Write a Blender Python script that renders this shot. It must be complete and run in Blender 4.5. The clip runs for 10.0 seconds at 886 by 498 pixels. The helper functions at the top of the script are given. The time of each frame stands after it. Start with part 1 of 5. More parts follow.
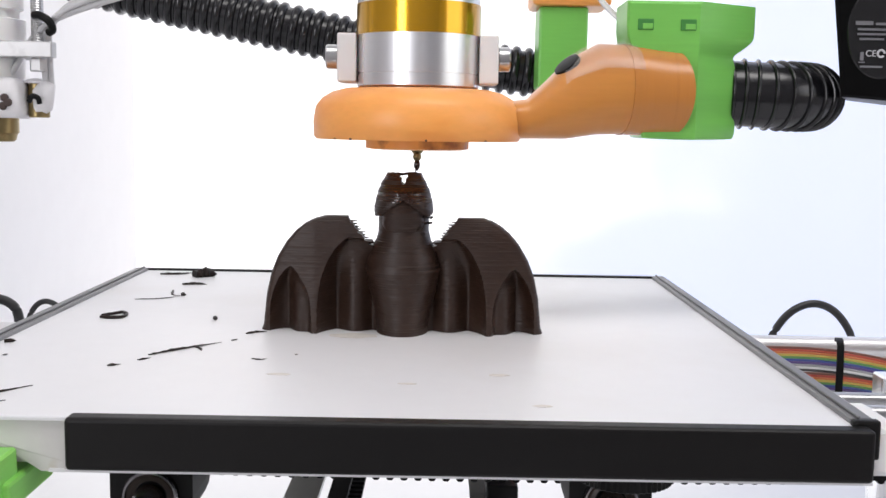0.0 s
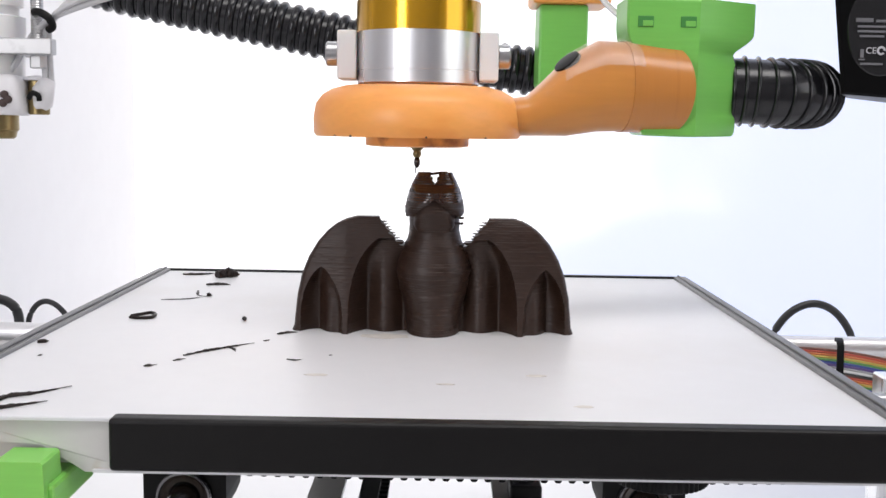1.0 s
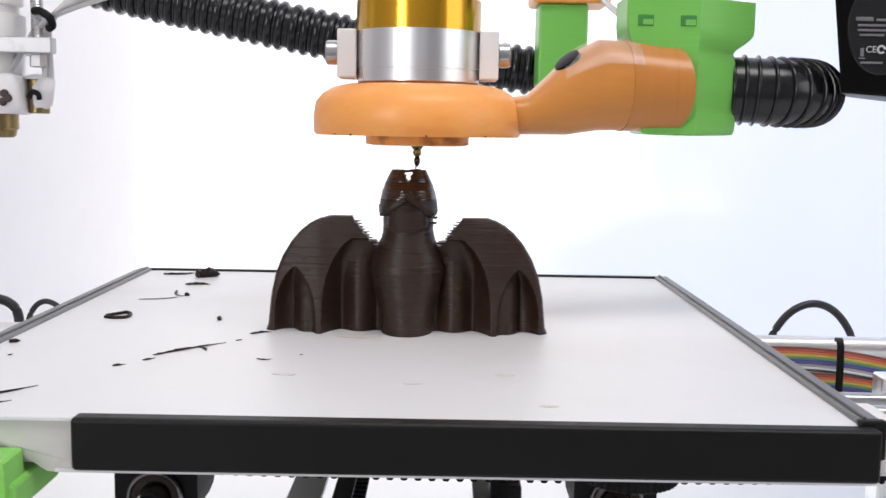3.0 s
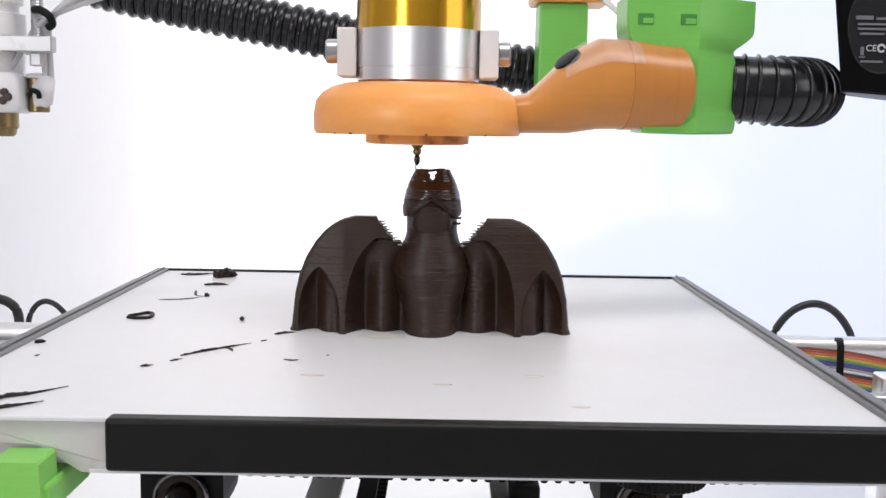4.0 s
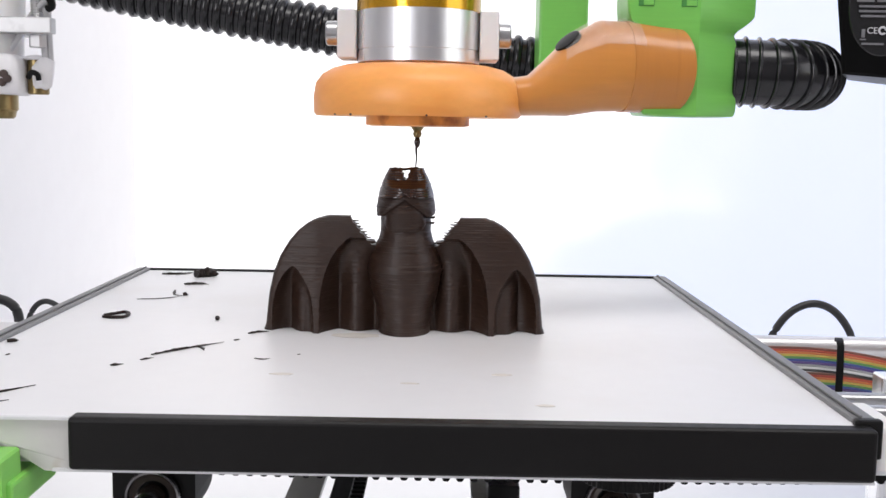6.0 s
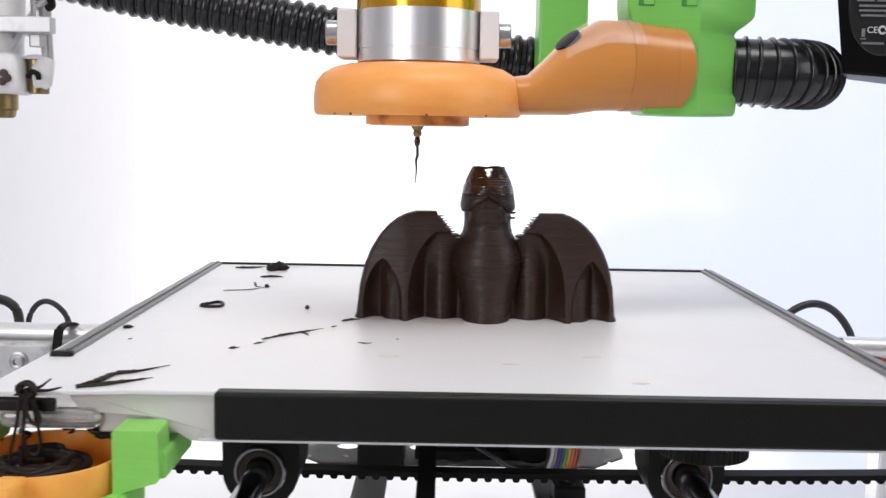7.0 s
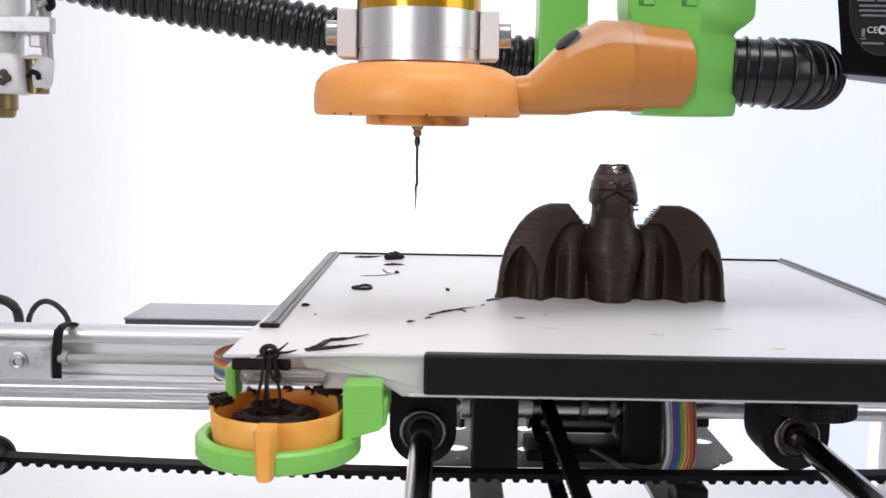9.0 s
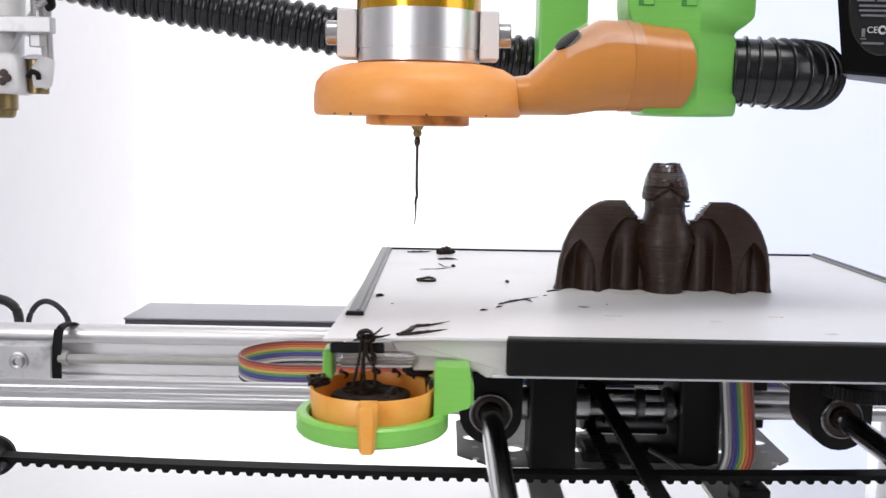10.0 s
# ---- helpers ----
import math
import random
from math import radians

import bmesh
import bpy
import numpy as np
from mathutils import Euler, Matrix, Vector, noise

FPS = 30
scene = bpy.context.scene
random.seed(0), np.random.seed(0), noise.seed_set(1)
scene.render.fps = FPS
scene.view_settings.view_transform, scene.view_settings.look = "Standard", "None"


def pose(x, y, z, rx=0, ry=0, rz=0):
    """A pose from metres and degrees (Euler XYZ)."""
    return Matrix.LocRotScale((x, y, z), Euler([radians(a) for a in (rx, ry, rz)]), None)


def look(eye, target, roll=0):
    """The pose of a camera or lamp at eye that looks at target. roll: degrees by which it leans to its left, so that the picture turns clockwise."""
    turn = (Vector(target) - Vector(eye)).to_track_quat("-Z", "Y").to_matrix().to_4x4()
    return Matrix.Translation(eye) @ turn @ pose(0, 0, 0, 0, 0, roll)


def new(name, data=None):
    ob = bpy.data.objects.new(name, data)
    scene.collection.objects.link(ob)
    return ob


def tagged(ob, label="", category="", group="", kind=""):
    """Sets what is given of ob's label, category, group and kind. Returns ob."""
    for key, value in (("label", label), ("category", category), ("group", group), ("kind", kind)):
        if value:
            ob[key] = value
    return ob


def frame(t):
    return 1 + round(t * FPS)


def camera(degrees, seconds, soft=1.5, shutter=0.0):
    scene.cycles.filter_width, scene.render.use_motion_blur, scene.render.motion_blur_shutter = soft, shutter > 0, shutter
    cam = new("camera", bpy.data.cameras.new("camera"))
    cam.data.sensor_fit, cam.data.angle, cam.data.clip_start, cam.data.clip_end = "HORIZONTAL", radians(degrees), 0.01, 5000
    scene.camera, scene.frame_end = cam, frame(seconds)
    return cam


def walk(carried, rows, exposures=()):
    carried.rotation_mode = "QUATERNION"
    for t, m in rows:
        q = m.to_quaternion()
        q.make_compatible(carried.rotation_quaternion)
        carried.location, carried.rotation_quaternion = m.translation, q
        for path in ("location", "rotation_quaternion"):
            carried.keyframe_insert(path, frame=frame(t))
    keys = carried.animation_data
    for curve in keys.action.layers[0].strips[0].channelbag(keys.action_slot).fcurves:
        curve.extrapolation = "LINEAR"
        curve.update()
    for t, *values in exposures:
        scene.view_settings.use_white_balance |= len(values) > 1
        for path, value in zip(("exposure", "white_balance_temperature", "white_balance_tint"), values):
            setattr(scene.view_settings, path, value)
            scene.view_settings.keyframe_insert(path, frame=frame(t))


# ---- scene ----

cam = camera(45.8, 10.0, 1.5, 0.5)
EYE = (0.0, 0.0, 0.0672)
VIEW = look(EYE, (0.0, math.cos(radians(6.589)), 0.0672 - math.sin(radians(6.589))), 0.984)
walk(cam, [(0.0, VIEW), (10.0, VIEW)])

# ---- light ----
world = bpy.data.worlds.new("world")
scene.world = world
world.use_nodes = True
wn = world.node_tree.nodes
sky = wn.new("ShaderNodeTexSky")
sky.sky_type, sky.sun_disc, sky.sun_elevation, sky.sun_rotation = "NISHITA", False, radians(35), radians(120)
world.node_tree.links.new(sky.outputs[0], wn["Background"].inputs[0])
wn["Background"].inputs[1].default_value = 0.12
scene.view_settings.exposure = 0.0


def area_lamp(name, eye, target, sx, sy, watts, color):
    d = bpy.data.lights.new(name, "AREA")
    d.shape, d.size, d.size_y, d.energy, d.color = "RECTANGLE", sx, sy, watts, color
    ob = new(name, d)
    ob.matrix_world = look(eye, target)
    return ob


area_lamp("ceiling_lamp_front", (0.28, -0.16, 1.27), (0.20, 0.0, 0.0), 1.2, 0.5, 4.5, (1.0, 0.95, 0.98))
area_lamp("window_lamp_south", (-1.05, -1.46, 0.45), (-0.02, 0.36, 0.08), 0.5, 1.0, 13.6, (0.98, 0.96, 1.0))
area_lamp("window_lamp", (1.46, -0.25, 0.55), (0.0, 0.1, 0.1), 1.0, 0.8, 2.6, (0.93, 0.93, 1.0))

# ---- materials ----


def material(name, color, rough=0.5, metal=0.0, grain=0.0, scale=300.0, bump=0.0, spots=None, spot_scale=40.0, spot_level=0.62,
             clear=0.0, spec=0.5, subsurface=0.0, emission=0.0, transmission=0.0, stretch=None, rough_var=0.0):
    """A surface with fine grain, broad stains and fine relief."""
    m = bpy.data.materials.new(name)
    m.use_nodes = True
    n, l = m.node_tree.nodes, m.node_tree.links
    b = n["Principled BSDF"]
    b.inputs["Base Color"].default_value = (*color, 1)
    b.inputs["Roughness"].default_value, b.inputs["Metallic"].default_value = rough, metal
    b.inputs["Specular IOR Level"].default_value = spec
    b.inputs["Coat Weight"].default_value = clear
    b.inputs["Transmission Weight"].default_value = transmission
    if subsurface:
        b.inputs["Subsurface Weight"].default_value = subsurface
        b.inputs["Subsurface Radius"].default_value = (0.004, 0.002, 0.001)
        b.inputs["Subsurface Scale"].default_value = 1.0
    if emission:
        b.inputs["Emission Color"].default_value = (*color, 1)
        b.inputs["Emission Strength"].default_value = emission
    co = n.new("ShaderNodeTexCoord")
    mp = n.new("ShaderNodeMapping")
    l.new(co.outputs["Object"], mp.inputs[0])
    if stretch:
        mp.inputs["Scale"].default_value = stretch
    tex = n.new("ShaderNodeTexNoise")
    tex.inputs["Scale"].default_value, tex.inputs["Detail"].default_value = scale, 5.0
    l.new(mp.outputs[0], tex.inputs["Vector"])
    last = None
    if grain:
        mix = n.new("ShaderNodeMix")
        mix.data_type = "RGBA"
        mix.inputs[6].default_value = (*[c * (1 - grain) for c in color], 1)
        mix.inputs[7].default_value = (*[min(1, c * (1 + grain)) for c in color], 1)
        l.new(tex.outputs["Fac"], mix.inputs[0])
        last = mix.outputs[2]
    if spots:
        broad = n.new("ShaderNodeTexNoise")
        broad.inputs["Scale"].default_value, broad.inputs["Detail"].default_value = spot_scale, 4.0
        l.new(mp.outputs[0], broad.inputs["Vector"])
        ramp = n.new("ShaderNodeMapRange")
        ramp.inputs[1].default_value, ramp.inputs[2].default_value = spot_level, spot_level + 0.12
        l.new(broad.outputs["Fac"], ramp.inputs[0])
        mix = n.new("ShaderNodeMix")
        mix.data_type = "RGBA"
        mix.inputs[6].default_value = (*color, 1)
        mix.inputs[7].default_value = (*spots, 1)
        if last:
            l.new(last, mix.inputs[6])
        l.new(ramp.outputs[0], mix.inputs[0])
        last = mix.outputs[2]
    if last:
        l.new(last, b.inputs["Base Color"])
        if emission:
            l.new(last, b.inputs["Emission Color"])
    if rough_var:
        rr = n.new("ShaderNodeMapRange")
        rr.inputs[3].default_value, rr.inputs[4].default_value = max(0.02, rough - rough_var), min(1, rough + rough_var)
        l.new(tex.outputs["Fac"], rr.inputs[0])
        l.new(rr.outputs[0], b.inputs["Roughness"])
    if bump:
        bp = n.new("ShaderNodeBump")
        bp.inputs["Strength"].default_value, bp.inputs["Distance"].default_value = bump, 0.0004
        l.new(tex.outputs["Fac"], bp.inputs["Height"])
        l.new(bp.outputs[0], b.inputs["Normal"])
    return m


WALL = material("white_wall_paint", (0.90, 0.89, 0.90), 0.6, grain=0.02, scale=60, bump=0.05, spots=(0.87, 0.865, 0.88), spot_scale=1.5, spot_level=0.50)
TABLE = material("white_table_laminate", (0.72, 0.72, 0.73), 0.35, grain=0.02, scale=90, spots=(0.67, 0.67, 0.685), spot_scale=8)
def glowing_wall():
    """A blown-out white wall drawn as a glow, its dimmer side painted blue-grey."""
    m = material("glowing_white_wall", (0.96, 0.96, 0.98), 0.7, emission=0.74)
    n, l = m.node_tree.nodes, m.node_tree.links
    b = n["Principled BSDF"]
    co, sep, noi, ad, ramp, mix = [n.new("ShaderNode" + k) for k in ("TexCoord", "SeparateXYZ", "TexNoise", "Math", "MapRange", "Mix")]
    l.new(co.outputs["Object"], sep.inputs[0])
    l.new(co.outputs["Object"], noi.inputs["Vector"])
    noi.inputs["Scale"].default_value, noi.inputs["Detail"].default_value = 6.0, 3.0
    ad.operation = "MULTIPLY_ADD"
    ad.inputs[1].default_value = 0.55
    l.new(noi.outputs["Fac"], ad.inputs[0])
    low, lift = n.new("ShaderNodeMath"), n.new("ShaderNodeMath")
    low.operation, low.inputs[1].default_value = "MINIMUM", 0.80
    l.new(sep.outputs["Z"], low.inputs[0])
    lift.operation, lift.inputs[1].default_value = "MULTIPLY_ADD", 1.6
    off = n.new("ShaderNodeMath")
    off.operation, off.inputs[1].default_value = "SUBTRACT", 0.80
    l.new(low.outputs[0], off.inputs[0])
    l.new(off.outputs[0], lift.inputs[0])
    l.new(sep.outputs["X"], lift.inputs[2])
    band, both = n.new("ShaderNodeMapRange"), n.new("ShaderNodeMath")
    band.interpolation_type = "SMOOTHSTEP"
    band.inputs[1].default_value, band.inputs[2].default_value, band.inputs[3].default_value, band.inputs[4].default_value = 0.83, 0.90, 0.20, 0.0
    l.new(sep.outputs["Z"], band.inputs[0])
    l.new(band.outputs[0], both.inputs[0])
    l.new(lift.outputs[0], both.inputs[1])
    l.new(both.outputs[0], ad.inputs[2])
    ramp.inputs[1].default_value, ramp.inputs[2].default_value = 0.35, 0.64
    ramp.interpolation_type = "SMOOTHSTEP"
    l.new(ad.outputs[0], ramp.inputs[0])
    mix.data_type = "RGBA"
    # uneven brightness painted as a white to blue-grey mix, in colour and glow
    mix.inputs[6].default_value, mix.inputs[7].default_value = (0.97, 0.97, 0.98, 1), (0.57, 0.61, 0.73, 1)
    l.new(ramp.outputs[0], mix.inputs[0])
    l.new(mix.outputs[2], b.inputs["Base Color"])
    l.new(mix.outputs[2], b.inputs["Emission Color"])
    return m


BACKDROP = glowing_wall()
# grey-beige for the unseen room, set dark to keep reflections and bounce dim
DIM_WALL = material("dim_room_tone", (0.44, 0.42, 0.42), 0.8, grain=0.05, scale=30, spots=(0.38, 0.37, 0.37), spot_scale=3)
CEILING = material("ceiling_paint", (0.8, 0.8, 0.8), 0.9, grain=0.03, scale=40)
PAPER = material("white_bed_paper", (0.75, 0.75, 0.765), 0.40, grain=0.02, scale=160, bump=0.05, spots=(0.72, 0.715, 0.72), spot_scale=12, spot_level=0.55)
PLATE_EDGE = material("plate_edge_tape", (0.62, 0.605, 0.585), 0.4, grain=0.06, scale=120, bump=0.3, spots=(0.50, 0.44, 0.36), spot_scale=75, spot_level=0.56)
BLACK_TAPE = material("black_vinyl_strip", (0.0065, 0.006, 0.006), 0.45, spec=0.22, grain=0.15, scale=400, bump=0.12, rough_var=0.08)
GREY_TRIM = material("grey_plastic_trim", (0.15, 0.15, 0.155), 0.4, grain=0.1, scale=200, bump=0.05)
CHOC = material("dark_chocolate", (0.0245, 0.0108, 0.0060), 0.43, spec=0.42, grain=0.22, scale=140, bump=0.25, spots=(0.0305, 0.0145, 0.0088), spot_scale=55, spot_level=0.52, rough_var=0.12)
CHOC_WET = material("wet_chocolate", (0.031, 0.0125, 0.0078), 0.22, grain=0.2, scale=220, bump=0.2, spots=(0.045, 0.0165, 0.0105), spot_scale=120, clear=0.25)
CHOC_DRY = material("dried_chocolate_smear", (0.013, 0.0068, 0.0048), 0.5, spec=0.25, grain=0.3, scale=500, bump=0.3)
ORANGE = material("orange_printed_plastic", (0.94, 0.40, 0.10), 0.38, grain=0.07, scale=500, bump=0.08, spots=(0.87, 0.335, 0.07), spot_scale=55, spot_level=0.47, subsurface=0.12, stretch=(0.5, 0.5, 1.4))
ORANGE_CUP = material("translucent_orange_cup", (0.98, 0.45, 0.095), 0.36, grain=0.06, scale=300, bump=0.08, spots=(0.92, 0.36, 0.05), spot_scale=60, spot_level=0.55, subsurface=0.3)
# same orange print as the duct ring, darkened where less light passes through
ORANGE_DARK = material("dim_orange_plastic", (0.60, 0.245, 0.052), 0.3, grain=0.06, scale=700, bump=0.05, spots=(0.50, 0.19, 0.040), spot_scale=60, spot_level=0.5, subsurface=0.12, stretch=(0.12, 1.0, 1.0))
ORANGE_DIRTY = material("stained_orange_plastic", (0.94, 0.41, 0.10), 0.4, grain=0.1, scale=300, bump=0.1, spots=(0.42, 0.15, 0.045), spot_scale=75, spot_level=0.53, subsurface=0.1)
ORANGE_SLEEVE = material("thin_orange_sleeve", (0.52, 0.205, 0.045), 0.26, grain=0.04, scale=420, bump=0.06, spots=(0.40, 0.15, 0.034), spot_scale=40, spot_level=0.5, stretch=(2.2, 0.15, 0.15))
CLEAR_FILM = material("clear_tape_film", (0.95, 0.92, 0.88), 0.10, bump=0.5, scale=160)
CLEAR_FILM.node_tree.nodes["Principled BSDF"].inputs["Alpha"].default_value = 0.16
# copy of GREEN, lightened for the stronger light at the cup holder
GREEN_LIT = material("lit_green_printed_plastic", (0.25, 0.64, 0.12), 0.35, grain=0.06, scale=500, bump=0.10, spots=(0.21, 0.57, 0.10), spot_scale=40, spot_level=0.6, subsurface=0.2, stretch=(0.15, 0.15, 2.0))
GREEN = material("green_printed_plastic", (0.19, 0.54, 0.10), 0.35, grain=0.06, scale=500, bump=0.10, spots=(0.15, 0.47, 0.08), spot_scale=40, spot_level=0.6, subsurface=0.08, stretch=(0.15, 0.15, 2.0))
# vertical streaks in the colour stand in for reflections along the barrel
ALU = material("streaked_aluminium", (0.86, 0.87, 0.90), 0.30, 1.0, grain=0.13, scale=170, bump=0.03, stretch=(1, 1, 0.03), rough_var=0.10)
STEEL = material("chromed_steel", (0.50, 0.50, 0.505), 0.30, 1.0, grain=0.05, scale=120, stretch=(0.1, 8, 8), rough_var=0.05)
BRACKET = material("zinc_bracket", (0.55, 0.55, 0.55), 0.45, 0.7, grain=0.2, scale=70, bump=0.1, spots=(0.36, 0.36, 0.36), spot_scale=90, spot_level=0.5)
RAIL_ALU = material("matte_aluminium_rail", (0.80, 0.79, 0.79), 0.40, 0.9, grain=0.06, scale=40, bump=0.04, spots=(0.66, 0.65, 0.64), spot_scale=25, stretch=(0.3, 2, 2), rough_var=0.06)
ROD_STEEL = material("oiled_steel_rod", (0.34, 0.34, 0.35), 0.18, 1.0, grain=0.1, scale=120, rough_var=0.05)
DARK_STEEL = material("dark_steel", (0.12, 0.12, 0.125), 0.3, 0.9, grain=0.15, scale=200)
GALV = material("galvanised_plate", (0.40, 0.40, 0.38), 0.45, 0.25, grain=0.15, scale=90, spots=(0.31, 0.31, 0.29), spot_scale=70)
BRASS = material("brass", (0.30, 0.23, 0.11), 0.38, 1.0, grain=0.25, scale=180, spots=(0.2, 0.12, 0.05), spot_scale=150)
# same vertical streaks painted into the tape, like the barrel's reflections
KAPTON = material("amber_polyimide_tape", (0.62, 0.33, 0.012), 0.18, 0.75, grain=0.38, scale=170, stretch=(1, 1, 0.03), clear=0.4, spots=(0.5, 0.25, 0.01), spot_scale=50, spot_level=0.55)
WHITE_PLASTIC = material("white_plastic", (0.78, 0.77, 0.76), 0.4, grain=0.03, scale=150, bump=0.05, subsurface=0.1)
TAPE_WHITE = material("white_ptfe_wrap", (0.80, 0.79, 0.80), 0.55, grain=0.06, scale=260, bump=0.5, spots=(0.52, 0.44, 0.38), spot_scale=160, spot_level=0.66)
RUST = material("greasy_brown_seal", (0.035, 0.021, 0.014), 0.45, grain=0.3, scale=400, bump=0.2)
SCORCH = material("scorched_residue", (0.05, 0.03, 0.025), 0.6, grain=0.3, scale=400)
HOSE = material("black_corrugated_plastic", (0.008, 0.008, 0.0095), 0.22, grain=0.2, scale=300, rough_var=0.05)
RUBBER = material("black_rubber", (0.005, 0.005, 0.0052), 0.6, grain=0.15, scale=400, bump=0.1, spec=0.14)
BLACK = material("black_plastic", (0.0058, 0.0058, 0.0058), 0.46, spec=0.18, grain=0.15, scale=300, bump=0.06)
BLACK_CASE = material("smooth_black_case", (0.0032, 0.0032, 0.0034), 0.35, spec=0.10, grain=0.15, scale=300, bump=0.04)
LABEL_MARK = material("white_label_ink", (0.50, 0.50, 0.52), 0.6, grain=0.05, scale=200)
LABEL_INK = material("grey_label_ink", (0.15, 0.15, 0.16), 0.6, grain=0.05, scale=200)
CABLE_BLACK = material("black_cable", (0.02, 0.02, 0.022), 0.35, grain=0.1, scale=300)
CABLE_GREY = material("grey_sleeved_wire", (0.55, 0.55, 0.56), 0.4, grain=0.06, scale=300)
LAPTOP_BASE = material("dark_grey_laptop_base", (0.075, 0.075, 0.085), 0.4, grain=0.08, scale=120)
SLAB = material("grey_laptop_shell", (0.30, 0.30, 0.33), 0.35, 0.3, grain=0.05, scale=120)
GLASS_EDGE = material("clear_plate_edge", (0.95, 0.92, 0.88), 0.06, grain=0.04, scale=60, spots=(0.66, 0.46, 0.28), spot_scale=120, spot_level=0.60, transmission=0.85)
CLEAR = material("clear_tube", (0.85, 0.84, 0.80), 0.12, grain=0.02, scale=100, transmission=0.6)
STAIN = material("faint_cocoa_stain", (0.68, 0.645, 0.60), 0.5, grain=0.12, scale=500)
GLOW = material("lamp_diffuser", (1.0, 0.98, 0.95), 0.5, emission=4.0)
WIRES = [material("wire_" + n, c, 0.4, grain=0.05, scale=300) for n, c in (
    ("brown", (0.20, 0.08, 0.055)), ("red", (0.52, 0.085, 0.055)), ("orange", (0.62, 0.20, 0.07)), ("yellow", (0.58, 0.44, 0.10)),
    ("green", (0.14, 0.33, 0.10)), ("blue", (0.06, 0.09, 0.33)), ("violet", (0.12, 0.075, 0.24)), ("grey", (0.35, 0.35, 0.36)),
    ("white", (0.75, 0.75, 0.74)), ("black", (0.03, 0.03, 0.03)))]

# ---- mesh helpers ----
ORIGIN = {}


def thing(name, at, label="", category="", group="", kind=""):
    ob = new(name)
    ob.empty_display_size = 0.01
    ob.location = at
    ORIGIN[ob.name] = Vector(at)
    return tagged(ob, label, category, group, kind)


def part(name, bm, mat, parent=None, label="", smooth=False, at=None):
    """One mesh object from a bmesh in world coordinates, under a thing or a part, or on its own with its origin at a point."""
    me = bpy.data.meshes.new(name)
    base = ORIGIN[parent.name] if parent else Vector(at or (0, 0, 0))
    bmesh.ops.recalc_face_normals(bm, faces=bm.faces)
    bmesh.ops.translate(bm, vec=-base, verts=bm.verts)
    if smooth:
        for f in bm.faces:
            f.smooth = True
    bm.to_mesh(me)
    bm.free()
    me.materials.append(mat)
    if smooth:
        me.set_sharp_from_angle(angle=radians(smooth if smooth is not True else 40))
    ob = new(name, me)
    ORIGIN[ob.name] = base
    if parent:
        ob.parent = parent
    else:
        ob.location = base
    return tagged(ob, label)


def solo(name, bm, mat, at, label, category, group="", kind="", smooth=False):
    return tagged(part(name, bm, mat, None, "", smooth, at), label, category, group, kind)


def box(bm, lo, hi, bevel=0.0, seg=2):
    r = bmesh.ops.create_cube(bm, size=1.0)
    c, s = [(a + b) / 2 for a, b in zip(lo, hi)], [b - a for a, b in zip(lo, hi)]
    bmesh.ops.scale(bm, vec=s, verts=r["verts"])
    bmesh.ops.translate(bm, vec=c, verts=r["verts"])
    if bevel:
        es = list({e for v in r["verts"] for e in v.link_edges})
        bmesh.ops.bevel(bm, geom=es, offset=bevel, segments=seg, affect="EDGES", profile=0.5)
    return bm


def ring_loft(bm, rings, closed=True, caps=True):
    """Skin between rings of points of one length."""
    rows = [[bm.verts.new(p) for p in r] for r in rings]
    n = len(rows[0])
    for a, b in zip(rows, rows[1:]):
        for i in range(n if closed else n - 1):
            j = (i + 1) % n
            bm.faces.new((a[i], a[j], b[j], b[i]))
    if caps and closed:
        bm.faces.new(rows[0][::-1])
        bm.faces.new(rows[-1])
    return bm


def frame_along(d):
    d = Vector(d).normalized()
    up = Vector((0, 0, 1)) if abs(d.z) < 0.9 else Vector((0, 1, 0))
    a = d.cross(up).normalized()
    return a, a.cross(d)


def lathe(bm, base, axis, profile, seg=48, caps=True):
    """Turned body: profile of (distance along the axis, radius)."""
    base, axis = Vector(base), Vector(axis).normalized()
    a, b = frame_along(axis)
    ring_loft(bm, [[base + axis * h + (a * math.cos(2 * math.pi * i / seg) + b * math.sin(2 * math.pi * i / seg)) * r for i in range(seg)]
                   for h, r in profile], True, caps)
    return bm


def rod(bm, p, q, r, seg=24, chamfer=0.0):
    p, q = Vector(p), Vector(q)
    n = (q - p).length
    c = chamfer or r * 0.12
    return lathe(bm, p, q - p, [(0, r - c), (c, r), (n - c, r), (n, r - c)], seg)


def spline(points, steps=12):
    """A smooth line through points."""
    pts = [Vector(p) for p in points]
    pts = [pts[0] * 2 - pts[1]] + pts + [pts[-1] * 2 - pts[-2]]
    out = []
    for i in range(1, len(pts) - 2):
        a, b, c, d = pts[i - 1:i + 3]
        for k in range(steps):
            t = k / steps
            out.append(0.5 * (2 * b + (c - a) * t + (2 * a - 5 * b + 4 * c - d) * t * t + (3 * b - a - 3 * c + d) * t ** 3))
    return out + [pts[-2]]


def tube(bm, line, radius, seg=12, caps=True):
    """A round tube along a line; radius may be a function of 0..1 and of the arc length."""
    rings, run = [], 0.0
    for i, p in enumerate(line):
        d = line[min(i + 1, len(line) - 1)] - line[max(i - 1, 0)]
        if i:
            run += (p - line[i - 1]).length
        a, b = frame_along(d)
        r = radius(i / (len(line) - 1), run) if callable(radius) else radius
        rings.append([p + (a * math.cos(2 * math.pi * k / seg) + b * math.sin(2 * math.pi * k / seg)) * r for k in range(seg)])
    return ring_loft(bm, rings, True, caps)


